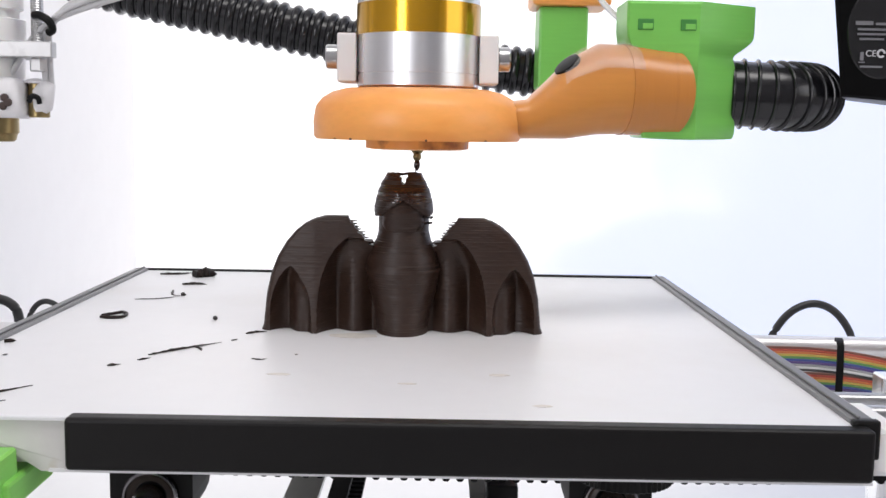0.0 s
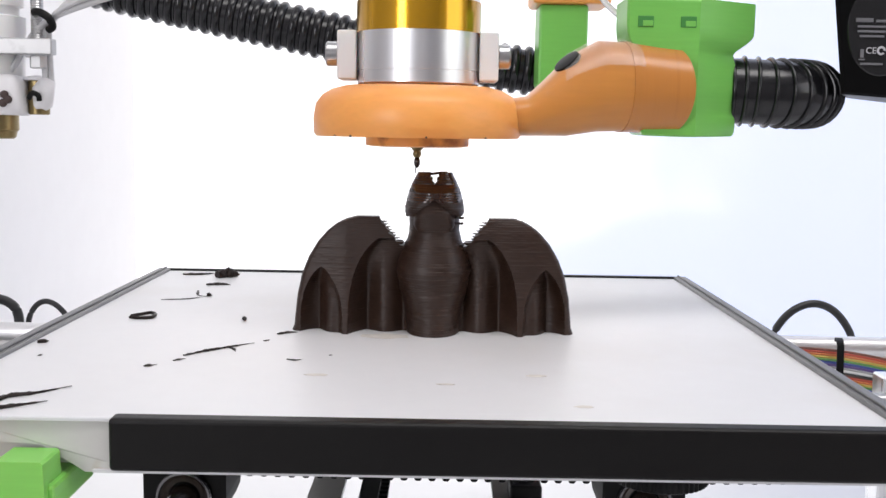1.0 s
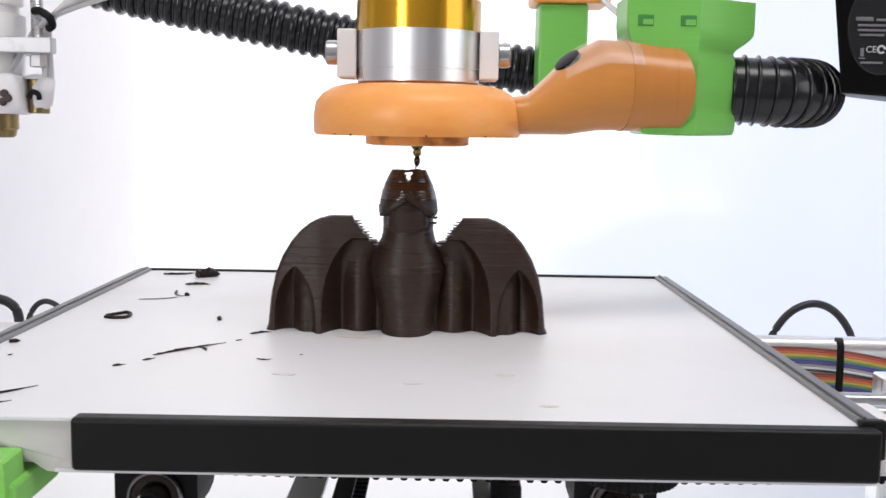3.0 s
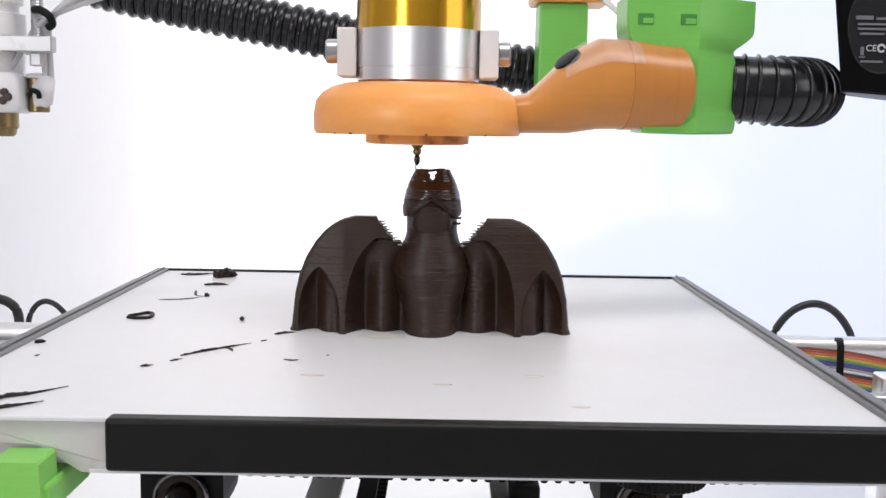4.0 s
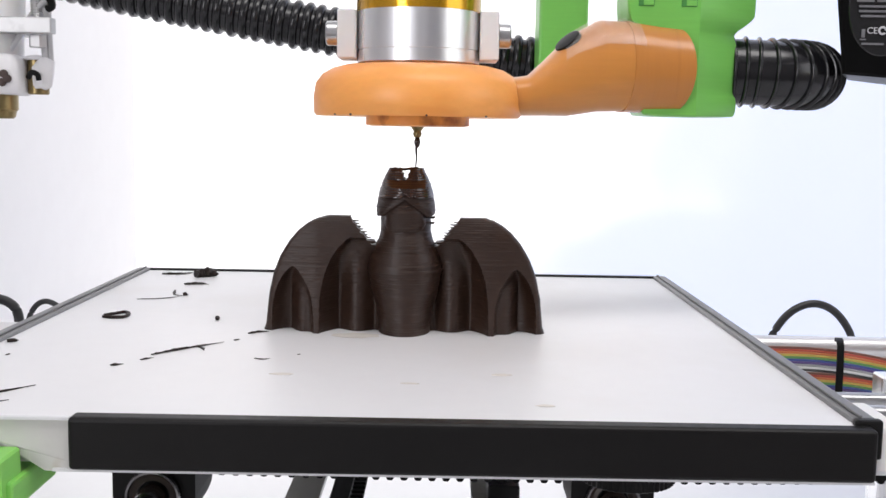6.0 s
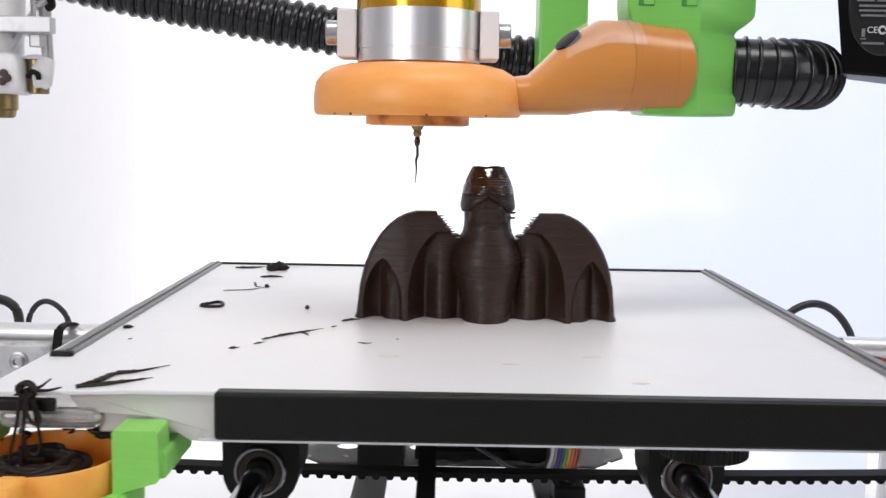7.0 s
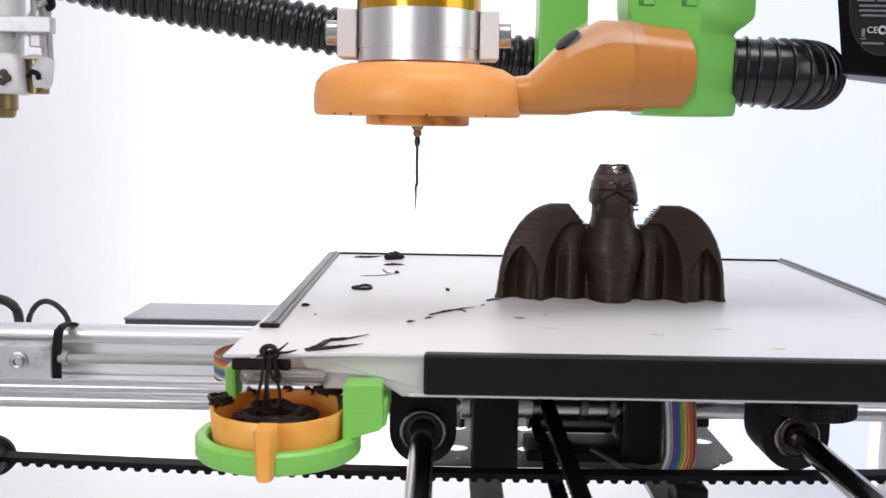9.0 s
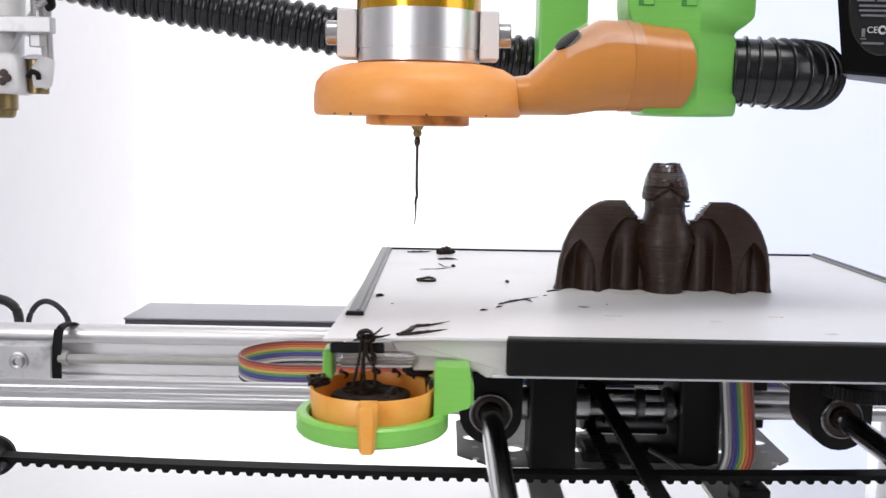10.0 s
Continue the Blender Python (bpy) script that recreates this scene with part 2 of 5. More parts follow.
def strip(bm, line, across, half, thick, lift):
    """A flat band of given half width along a line; lift: its thickness direction."""
    across, lift = Vector(across), Vector(lift)
    return ring_loft(bm, [[p - across * half, p + across * half, p + across * half + lift * thick, p - across * half + lift * thick] for p in line])


def arc_plate(bm, c, r0, r1, z0, z1, a0=0.0, a1=360.0, seg=64, bevel=0.0006):
    """A ring or a piece of one, with softened edges."""
    full = abs(a1 - a0) >= 360
    n = seg if full else seg + 1
    prof = [(r0, z0 + bevel), (r0 + bevel, z0), (r1 - bevel, z0), (r1, z0 + bevel), (r1, z1 - bevel), (r1 - bevel, z1), (r0 + bevel, z1), (r0, z1 - bevel)]
    rings = []
    for i in range(n):
        t = radians(a0 + (a1 - a0) * i / seg)
        rings.append([Vector((c[0] + r * math.cos(t), c[1] + r * math.sin(t), z)) for r, z in prof])
    if full:
        rows = [[bm.verts.new(p) for p in r] for r in rings]
        for i in range(n):
            a, b = rows[i], rows[(i + 1) % n]
            for k in range(8):
                bm.faces.new((a[k], a[(k + 1) % 8], b[(k + 1) % 8], b[k]))
    else:
        ring_loft(bm, rings)
    return bm


def B():
    return bmesh.new()


# ---- room ----
def structure(name, lo, hi, mat, label, category):
    return tagged(part(name, box(B(), lo, hi, 0.002), mat, None, "", False, ((lo[0] + hi[0]) / 2, (lo[1] + hi[1]) / 2, lo[2])), label, category, "", "structure")


structure("floor", (-1.52, -1.52, -0.92), (1.52, 1.12, -0.90), DIM_WALL, "plain pale floor under the work table", "floor")
structure("wall_north", (-1.50, 1.10, -0.90), (1.50, 1.12, 1.30), BACKDROP, "white wall behind the printer, given a glow for its blown-out brightness", "wall")
structure("wall_panel", (-0.343, 0.45, -0.138), (-0.323, 1.099, 1.30), WALL, "white painted side panel beside the printer", "wall")
structure("wall_west", (-1.52, -1.50, -0.90), (-1.50, 1.12, 1.30), DIM_WALL, "unseen room wall, toned dark to dim reflections", "wall")
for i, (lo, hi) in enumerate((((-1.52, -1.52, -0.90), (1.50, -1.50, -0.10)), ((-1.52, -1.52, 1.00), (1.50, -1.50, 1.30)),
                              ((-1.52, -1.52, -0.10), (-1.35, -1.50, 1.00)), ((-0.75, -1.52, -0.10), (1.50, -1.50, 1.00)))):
    structure("wall_south_%d" % (i + 1), lo, hi, DIM_WALL, "unseen room wall around a window opening, toned dark to dim reflections", "wall")
structure("ceiling", (-1.52, -1.52, 1.30), (1.52, 1.12, 1.32), CEILING, "plain white ceiling", "ceiling")
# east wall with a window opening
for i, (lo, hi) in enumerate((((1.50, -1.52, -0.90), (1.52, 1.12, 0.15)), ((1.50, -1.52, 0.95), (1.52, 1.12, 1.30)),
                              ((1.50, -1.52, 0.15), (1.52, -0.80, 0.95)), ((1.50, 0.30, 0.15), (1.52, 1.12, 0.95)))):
    structure("wall_east_%d" % (i + 1), lo, hi, DIM_WALL, "unseen room wall around a window opening, toned dark to dim reflections", "wall")
structure("work_table", (-1.10, -0.30, -0.330), (1.20, 1.099, -0.300), TABLE, "white laminate table top under the printer", "table")


def ceiling_light(at, sx, sy):
    t = thing("ceiling_light", at, "flat white ceiling light with a glowing diffuser", "light", "ceiling lights")
    x, y, z = at
    for lo, hi in (((-1.04, -1.04), (1.04, -1.0)), ((-1.04, 1.0), (1.04, 1.04)), ((-1.04, -1.0), (-1.0, 1.0)), ((1.0, -1.0), (1.04, 1.0))):
        part("frame", box(B(), (x + lo[0] * sx / 2, y + lo[1] * sy / 2, z - 0.014), (x + hi[0] * sx / 2, y + hi[1] * sy / 2, z - 0.001), 0.001), WHITE_PLASTIC, t)
    part("diffuser", box(B(), (x - sx / 2, y - sy / 2, z - 0.010), (x + sx / 2, y + sy / 2, z - 0.001), 0.002), GLOW, t)


ceiling_light((0.28, -0.16, 1.30), 1.2, 0.5)

# ---- the moving bed ----
BX0, BX1, BY0, BY1 = -0.1380, 0.0990, 0.2360, 0.4775
bed = thing("print_bed", (0.0, 0.36, -0.0145), "white paper-covered print bed with black edge strips", "print bed")


def bed_plate():
    # plate with a narrowed front left corner
    bm = B()
    out = [(BX0 - 0.0066, BY0 - 0.0068), (BX0 + 0.03, BY0 - 0.002), (BX1, BY0), (BX1, BY1), (BX0, BY1)]
    ring_loft(bm, [[Vector((x, y, z)) for x, y in out] for z in (-0.0010, -0.0003)] + [[Vector((x * 0.9985, 0.36 + (y - 0.36) * 0.9985, 0.0)) for x, y in out]])
    part("paper_sheet", bm, PAPER, bed, "white paper with a faint sheen")
    bm = B()
    box(bm, (BX0 + 0.022, BY0 + 0.0005, -0.0118), (BX1 - 0.001, BY1, -0.0011), 0.0006)
    part("plate", bm, PLATE_EDGE, bed, "yellowed taped plate edge")
    # folded paper hanging over the front edge
    bm = B()
    ring_loft(bm, [[Vector((x, BY0 - 0.0008 + dy, z)) for x, z, dy in ((BX0 + 0.014, -0.0004, 0), (-0.078, -0.0004, 0), (-0.078, -0.0132, -0.0003),
                    (BX0 + 0.046, -0.0132, -0.0003), (BX0 + 0.036, -0.0070, 0), (BX0 + 0.018, -0.0060, 0))],
                   [Vector((x, BY0 + 0.0002 + dy, z)) for x, z, dy in ((BX0 + 0.014, -0.0004, 0), (-0.078, -0.0004, 0), (-0.078, -0.0132, -0.0003),
                    (BX0 + 0.046, -0.0132, -0.0003), (BX0 + 0.036, -0.0070, 0), (BX0 + 0.018, -0.0060, 0))]])
    part("paper_flap", bm, PLATE_EDGE, bed, "creased taped paper hanging over the edge")
    part("front_strip", box(B(), (-0.0857, BY0 - 0.0040, -0.0122), (BX1 + 0.0005, BY0 + 0.0015, 0.0003), 0.0011, 3), BLACK_TAPE, bed, "black vinyl edge strip along the front")
    part("back_strip", box(B(), (BX0 - 0.002, BY1 - 0.0005, -0.008), (BX1 + 0.002, BY1 + 0.0025, 0.0009), 0.0005), BLACK_TAPE, bed, "thin black edge strip")
    for x0, x1, y0 in ((BX0 - 0.0030, BX0 + 0.0030, 0.2735), (BX1 - 0.0030, BX1 + 0.0030, BY0 + 0.0035)):
        bm = B()
        box(bm, (x0, y0, -0.0100), (x1, BY1 + 0.001, 0.0012), 0.0009)
        rim = part("side_strip", bm, GREY_TRIM, bed, "dark grey plastic edge trim")
        bm = B()
        box(bm, ((x0 + x1) / 2 + (0.0006 if x0 < 0 else -0.0014), y0, 0.0012), ((x0 + x1) / 2 + (0.0014 if x0 < 0 else -0.0006), BY1, 0.0019), 0.0002, 1)
        part("ridge", bm, GREY_TRIM, rim)
        part("end_cap", box(B(), (x0 - 0.0003, y0 - 0.0030, -0.0080), (x1 + 0.0003, y0 - 0.0002, 0.0015), 0.0007), BLACK_TAPE, rim, "black end cap")
    part("corner_clip", box(B(), (-0.1425, BY0 - 0.0058, -0.0050), (-0.1250, BY0 - 0.0032, -0.0018), 0.0006), BLACK_TAPE, bed, "short black strip at the corner")
    part("glass_corner", box(B(), (-0.1408, BY0 - 0.0030, -0.0106), (-0.1150, BY0 + 0.02, -0.0050), 0.0024, 4), GLASS_EDGE, bed, "clear plate corner with a cocoa tint")
    part("paper_underlay", box(B(), (-0.0900, BY0 - 0.0020, -0.0131), (BX1 + 0.001, BY0 + 0.0300, -0.0124)), PAPER, bed, "white paper edge under the strip")
    part("end_block", box(B(), (BX1 + 0.0010, BY0 + 0.002, -0.0125), (BX1 + 0.0095, BY0 + 0.026, -0.0005), 0.0015), WHITE_PLASTIC, bed, "pale plastic block at the corner")
    part("support_plate", box(B(), (-0.105, 0.285, -0.0180), (0.075, 0.44, -0.0132), 0.0006), BLACK, bed)
    for x, y, sx, sy in ((-0.0437, 0.2786, 0.0035, 0.0012), (0.0162, 0.2817, 0.003, 0.0012), (-0.0089, 0.2703, 0.0025, 0.0008), (0.0252, 0.2500, 0.0025, 0.0010),
                         (-0.028, 0.333, 0.0080, 0.0040)):
        bm = B()
        rnd = random.Random(int(abs(x) * 9999))
        ring_loft(bm, [[Vector((x + sx * k * (0.7 + 0.5 * rnd.random()) * math.cos(i / 14 * 6.283), y + sy * k * (0.7 + 0.5 * rnd.random()) * math.sin(i / 14 * 6.283), z)) for i in range(14)]
                       for k, z in ((1.0, 0.00005), (0.9, 0.00022))])
        part("stain", bm, STAIN, bed, "pale brown stain")


bed_plate()


def bearing(x, z):
    y = 0.304
    bm = B()
    # block with a rounded lower half round the bearing
    pts = [(x - 0.0125, -0.0182), (x + 0.0125, -0.0182), (x + 0.0125, -0.0450)]
    pts += [(x + 0.0125 * math.cos(a), -0.0450 + 0.0125 * math.sin(a)) for a in [-math.pi * k / 12 for k in range(1, 12)]] + [(x - 0.0125, -0.0450)]
    ring_loft(bm, [[Vector((px, yy, pz)) for px, pz in pts] for yy in (y + 0.002, y + 0.026)])
    blk = part("bearing_block", bm, BLACK, bed, "black plastic bearing holder")
    bm = B()
    lathe(bm, (x, y - 0.0005, z), (0, 1, 0), [(0.003, 0.0074), (0.0, 0.0075), (0.0, 0.0081), (0.0006, 0.0085), (0.003, 0.0085)], 40, False)
    part("bearing_ring", bm, ROD_STEEL, blk, "steel bearing ring", 30)
    bm = B()
    lathe(bm, (x, y, z), (0, 1, 0), [(0.002, 0.0048), (0.0009, 0.0050), (0.0014, 0.0062), (0.0009, 0.0073), (0.002, 0.0074)], 40, False)
    part("seal", bm, RUST, blk, "greasy brown bearing seal", 30)
    bm = B()
    rod(bm, (x - 0.0085, y - 0.001, -0.0255), (x - 0.0085, y + 0.004, -0.0255), 0.0014, 14)
    part("bolt", bm, DARK_STEEL, blk)


bearing(-0.0868, -0.0447)
bearing(0.0518, -0.0440)


def levelling_wheel(x, y):
    """Knurled wheel on a stud under the bed."""
    bm = B()
    rings = []
    for z, r in ((-0.0314, 0.0132), (-0.0310, 0.0138), (-0.0262, 0.0138), (-0.0258, 0.0132)):
        rings.append([Vector((x + (r - (0.0005 if k % 2 else 0)) * math.cos(k * math.pi / 48), y + (r - (0.0005 if k % 2 else 0)) * math.sin(k * math.pi / 48), z)) for k in range(96)])
    ring_loft(bm, rings)
    wheel = part("levelling_wheel", bm, BLACK, bed, "black knurled levelling wheel")
    part("stud", rod(B(), (x, y, -0.0322), (x, y, -0.0130), 0.0025, 16), DARK_STEEL, wheel, "", 40)


levelling_wheel(0.0528, 0.2900)


def cup_holder():
    # green arm and ring under the front left corner
    c = (-0.1287, 0.2320)
    bm = B()
    pts = [(-0.1088, -0.0082), (-0.1082, -0.0076), (-0.0982, -0.0076), (-0.0976, -0.0082), (-0.0973, -0.0200), (-0.0980, -0.0208), (-0.1088, -0.0240)]
    ring_loft(bm, [[Vector((x, yy, z)) for x, z in pts] for yy in (0.2240, 0.2347)])
    part("holder_arm", bm, GREEN_LIT, bed, "bright green printed bracket")
    part("holder_side", box(B(), (-0.1452, 0.2335, -0.0150), (-0.1418, 0.2450, -0.0048), 0.001), GREEN_LIT, bed, "bright green printed bracket")
    part("holder_ring", arc_plate(B(), c, 0.0206, 0.0246, -0.0298, -0.0234, 0, 360, 72, 0.0008), GREEN_LIT, bed, "bright green printed ring", 35)
    part("holder_floor", arc_plate(B(), c, 0.0005, 0.0208, -0.0295, -0.0280, 0, 360, 48, 0.0003), GREEN_LIT, bed, "", 35)
    part("holder_link", box(B(), (-0.1085, 0.2262, -0.0206), (-0.0962, 0.2540, -0.0136), 0.001), GREEN_LIT, bed)
    return c


cup_c = cup_holder()


def waste_cup():
    t = thing("waste_cup", (cup_c[0], cup_c[1], -0.0279), "orange plastic cup with chocolate drips in a green holder", "cup")
    bm = B()
    lathe(bm, (cup_c[0], cup_c[1], -0.0279), (0, 0, 1), [(0.0, 0.0186), (0.0004, 0.0192), (0.0116, 0.0203), (0.0121, 0.0200), (0.0119, 0.0192), (0.0020, 0.0180), (0.0016, 0.001)], 64)
    part("bowl", bm, ORANGE_CUP, t, "", 40)
    bm = B()
    x, y = cup_c[0] + 0.000, cup_c[1] - 0.0192
    ring_loft(bm, [[Vector((x + sx * w, y + yy, z)) for sx, yy in ((-1, 0.001), (-1, -0.0058), (-0.6, -0.0080), (0.6, -0.0080), (1, -0.0058), (1, 0.001))]
                   for w, z in ((0.0022, -0.0304), (0.0025, -0.0296), (0.0031, -0.0200), (0.0032, -0.0170), (0.0025, -0.0160))])
    part("grip", bm, ORANGE_CUP, t, "", 35)
    rnd = random.Random(5)
    for k in range(9):
        a = radians((20, 40, 62, 88, 120, 150, -8, 172, 8)[k] + rnd.uniform(-6, 6))
        r = 0.0189
        long = rnd.uniform(0.3, 1.2)
        p = [(cup_c[0] + r * math.cos(a + e), cup_c[1] + r * math.sin(a + e), -0.0150 - d * long) for d, e in ((-0.0006, 0.10), (0.0008, rnd.uniform(-0.05, 0.05)), (0.003, rnd.uniform(-0.06, 0.06)), (0.0055, rnd.uniform(-0.06, 0.06)))]
        part("drip", tube(B(), spline(p, 4), lambda u, s: 0.00085 * (1 - u * 0.7) * (1 + 0.3 * math.sin(9 * u + long * 5)), 8), CHOC, t, "dried chocolate drip", 60)
    return t


def curls(name, center, radius, turns, thick, seed, z0, label, spread=1.0):
    """A heap of extruded chocolate thread."""
    rnd = random.Random(seed)
    pts, a = [], rnd.random() * 6
    for i in range(int(turns * 9)):
        a += 0.7 + rnd.uniform(-0.25, 0.25)
        rr = radius * (0.45 + 0.5 * rnd.random())
        pts.append((center[0] + rr * math.cos(a) * spread, center[1] + rr * math.sin(a), z0 + thick + 0.0028 * i / (turns * 9) + rnd.uniform(0, 0.0012)))
    return solo(name, tube(B(), spline(pts, 4), thick, 8), CHOC_DRY, (center[0], center[1], z0), label, "chocolate", "", "", 60)


cup = waste_cup()
heap = curls("chocolate_tangle", (cup_c[0] - 0.001, cup_c[1]), 0.0125, 11, 0.0012, 3, -0.0225, "tangled heap of dark chocolate thread in the cup")
rimheap = curls("chocolate_clump", (cup_c[0] - 0.0178, cup_c[1] + 0.002), 0.0050, 4, 0.0006, 8, -0.0172, "clump of dried chocolate on the cup rim", 0.75)
rimheap2 = curls("chocolate_clump", (cup_c[0] + 0.0140, cup_c[1] + 0.0105), 0.0050, 3.5, 0.0009, 9, -0.0154, "clump of dried chocolate on the cup rim", 1.1)


def hanging_curl():
    """Looped chocolate thread hanging from the corner of the bed into the cup."""
    x, y = -0.1310, BY0 - 0.0085
    bm = B()
    rnd = random.Random(4)
    for n in range(3):
        pts = []
        for i in range(13):
            a = i * 0.8 + n
            rr = 0.0022 - 0.0004 * n
            pts.append((x + 0.0004 + rr * math.cos(a) * 1.15 + rnd.uniform(-0.0004, 0.0004), y + 0.0014 * math.sin(a * 0.7 + n), 0.0012 + rr * 0.85 * math.sin(a)))
        tube(bm, spline(pts, 5), 0.00045, 8)
    # two long hanging loops and a short one
    for top, left, right, low, lean in ((-0.0006, -0.0030, -0.0006, -0.0205, -0.0012), (0.0006, -0.0004, 0.0030, -0.0150, 0.0004), (0.0010, 0.0004, 0.0026, -0.0072, 0.0010)):
        mid = (left + right) / 2
        tube(bm, spline([(x + top - 0.0004, y, 0.0014), (x + left * 0.6 + lean * 0.2, y - 0.0008, low * 0.35), (x + left + lean * 0.7, y - 0.0010, low * 0.75), (x + mid - (mid - left) * 0.5 + lean, y - 0.0006, low * 0.97),
                         (x + mid + (right - mid) * 0.5 + lean, y - 0.0002, low), (x + right + lean * 0.7, y + 0.0004, low * 0.78), (x + right * 0.7 + lean * 0.2, y + 0.0004, low * 0.36), (x + top + 0.0006, y, 0.0008)], 7), 0.00050, 8)
    for ex, ez in ((0.0078, 0.0012), (0.0052, 0.0034), (-0.0044, -0.0010)):
        tube(bm, spline([(x + 0.0006, y, 0.0014), (x + ex * 0.55, y + 0.002, 0.0002 + ez * 0.4), (x + ex, y + 0.0035, ez)], 6), lambda u, s: 0.0006 * (1.05 - u * 0.7), 8)
    return solo("chocolate_curl", bm, CHOC_DRY, (x, y, -0.020), "looped dark chocolate thread hanging off the bed corner", "chocolate", "", "", 60)


loops = hanging_curl()
scraps = []


def scrap(points, r, taper=True, flat=1.0, name="chocolate_scrap", label="thin dry streak of dark chocolate on the bed"):
    bm = B()
    r *= 1.35
    line = spline([(x, y, r * 0.5 * flat) for x, y in points], 10)
    seed = Vector((points[0][0] * 900, points[0][1] * 700, 0.3))
    tube(bm, line, (lambda u, s: r * max(0.14, (1 - abs(2 * u - 0.7) ** 2 * 0.6)) * (1 + 0.55 * noise.noise(seed + Vector((s * 900, 0, 0))))) if taper else (lambda u, s: r * (1 + 0.25 * noise.noise(seed + Vector((s * 500, 0, 0))))), 8)
    for v in bm.verts:
        v.co.z = max(0.0001, v.co.z * flat)
    scraps.append(solo(name, bm, CHOC_DRY, (points[0][0], points[0][1], 0.0), label, "chocolate", "chocolate scraps", "", 60))


scrap([(-0.1178, 0.3570), (-0.1142, 0.3556), (-0.1106, 0.3568), (-0.1106, 0.3625), (-0.1130, 0.3660), (-0.1155, 0.3630), (-0.1178, 0.3590)], 0.00055, False, 1.0, label="small curled loop of dark chocolate on the bed")
scrap([(-0.0785, 0.3580), (-0.0778, 0.3550)], 0.0007)
scrap([(-0.0850, 0.2995), (-0.0800, 0.3060), (-0.0745, 0.3120), (-0.0680, 0.3190)], 0.0006, True, 0.6)
scrap([(-0.0745, 0.3120), (-0.0725, 0.3095), (-0.0712, 0.3060)], 0.0004, True, 0.6)
scrap([(-0.0862, 0.2925), (-0.0835, 0.2958)], 0.0005, True, 0.6)
scrap([(-0.0925, 0.2850), (-0.0895, 0.2872)], 0.0005, True, 0.6)
scrap([(-0.0655, 0.3220), (-0.0640, 0.3240)], 0.0004, True, 0.6)
scrap([(-0.0630, 0.3330), (-0.0600, 0.3360), (-0.0570, 0.3370)], 0.0006, True, 0.6)
scrap([(-0.0545, 0.2970), (-0.0520, 0.2960), (-0.0500, 0.2975)], 0.0004, True, 0.5)
scrap([(-0.0430, 0.3030), (-0.0422, 0.3040)], 0.0003, True, 0.5)
scrap([(-0.1210, 0.2357), (-0.1179, 0.2407), (-0.1159, 0.2497), (-0.1110, 0.2532), (-0.1040, 0.2612)], 0.0007, True, 0.8, label="long pulled streak of dark chocolate on the bed")
scrap([(-0.1210, 0.2348), (-0.1154, 0.2381), (-0.1099, 0.2424), (-0.1048, 0.2467)], 0.0006, True, 0.8, label="long pulled streak of dark chocolate on the bed")
scrap([(-0.1330, 0.3135), (-0.1300, 0.3150)], 0.0007)
scrap([(-0.1260, 0.2960), (-0.1255, 0.2980)], 0.0004, True, 0.5)
scrap([(-0.1175, 0.3960), (-0.1080, 0.3990), (-0.1020, 0.4060)], 0.0005, True, 0.4)
scrap([(-0.1090, 0.4200), (-0.1060, 0.4080), (-0.1010, 0.4060)], 0.0004, True, 0.4)
scrap([(-0.1025, 0.4065), (-0.1005, 0.4070)], 0.0009, True, 0.8)
scrap([(-0.1090, 0.4350), (-0.1040, 0.4370), (-0.0990, 0.4360)], 0.0014, True, 0.4)
scrap([(-0.1260, 0.4640), (-0.1180, 0.4650), (-0.1130, 0.4700)], 0.0010, True, 0.5)
scrap([(-0.1090, 0.4560), (-0.1040, 0.4600), (-0.1000, 0.4600)], 0.0022, True, 0.9, label="lump of dark chocolate on the bed")

# ---- the chocolate figure ----
FX, FY, PX = -0.0131, 0.3450, 0.0001845
LAYER = 0.00082


def table(rows, z):
    if z <= rows[0][0]:
        return rows[0][1]
    for (a, u), (b, v) in zip(rows, rows[1:]):
        if z <= b:
            return u + (v - u) * (z - a) / (b - a)
    return rows[-1][1]


def layered(bm, contour, z0, z1, rnd, wobble=0.00012, deep=1.0, layer=LAYER):
    """A stack of extruded beads: every layer bulges over its joints. contour(z) gives the outline."""
    rings = []
    n = max(1, round((z1 - z0) / layer))
    for k in range(n):
        z = z0 + (z1 - z0) * k / n
        h = (z1 - z0) / n
        dx, dy, ph = rnd.uniform(-wobble, wobble), rnd.uniform(-wobble, wobble), rnd.random() * 6
        for f, inset in ((0.04, 0.00011), (0.28, 0.00002), (0.72, 0.0), (0.96, 0.00009)):
            pts = contour(z + h * (0.5 + (f - 0.5) * 0.75))
            m = len(pts)
            nor = []
            for i in range(m):
                e = Vector(pts[(i + 1) % m]) - Vector(pts[i - 1])
                nor.append(Vector((e.y, -e.x)).normalized() if e.length > 1e-9 else Vector((0, 0)))
            ring = []
            for i in range(m):
                w = 0.00010 * noise.noise(Vector((pts[i][0] * 420, pts[i][1] * 420, z * 2500 + ph * 0.2))) * (0.4 + deep)
                q = Vector(pts[i]) - nor[i] * (inset * deep + w)
                ring.append(Vector((FX + q.x + dx, FY + q.y + dy, z + h * f)))
            rings.append(ring)
    ring_loft(bm, rings)


def wing_outer(z):
    return 1.022 * PX * table(((0, 247), (0.002, 243), (0.0120, 237), (0.0195, 228), (0.0250, 216), (0.0300, 200), (0.0335, 184), (0.0358, 169), (0.0372, 155), (0.0380, 142), (0.0384, 130)), z)


def wing_inner(z):
    return PX * table(((0, 20), (0.0270, 20), (0.0290, 62), (0.0315, 72), (0.0350, 85), (0.0372, 96), (0.0384, 100)), z)


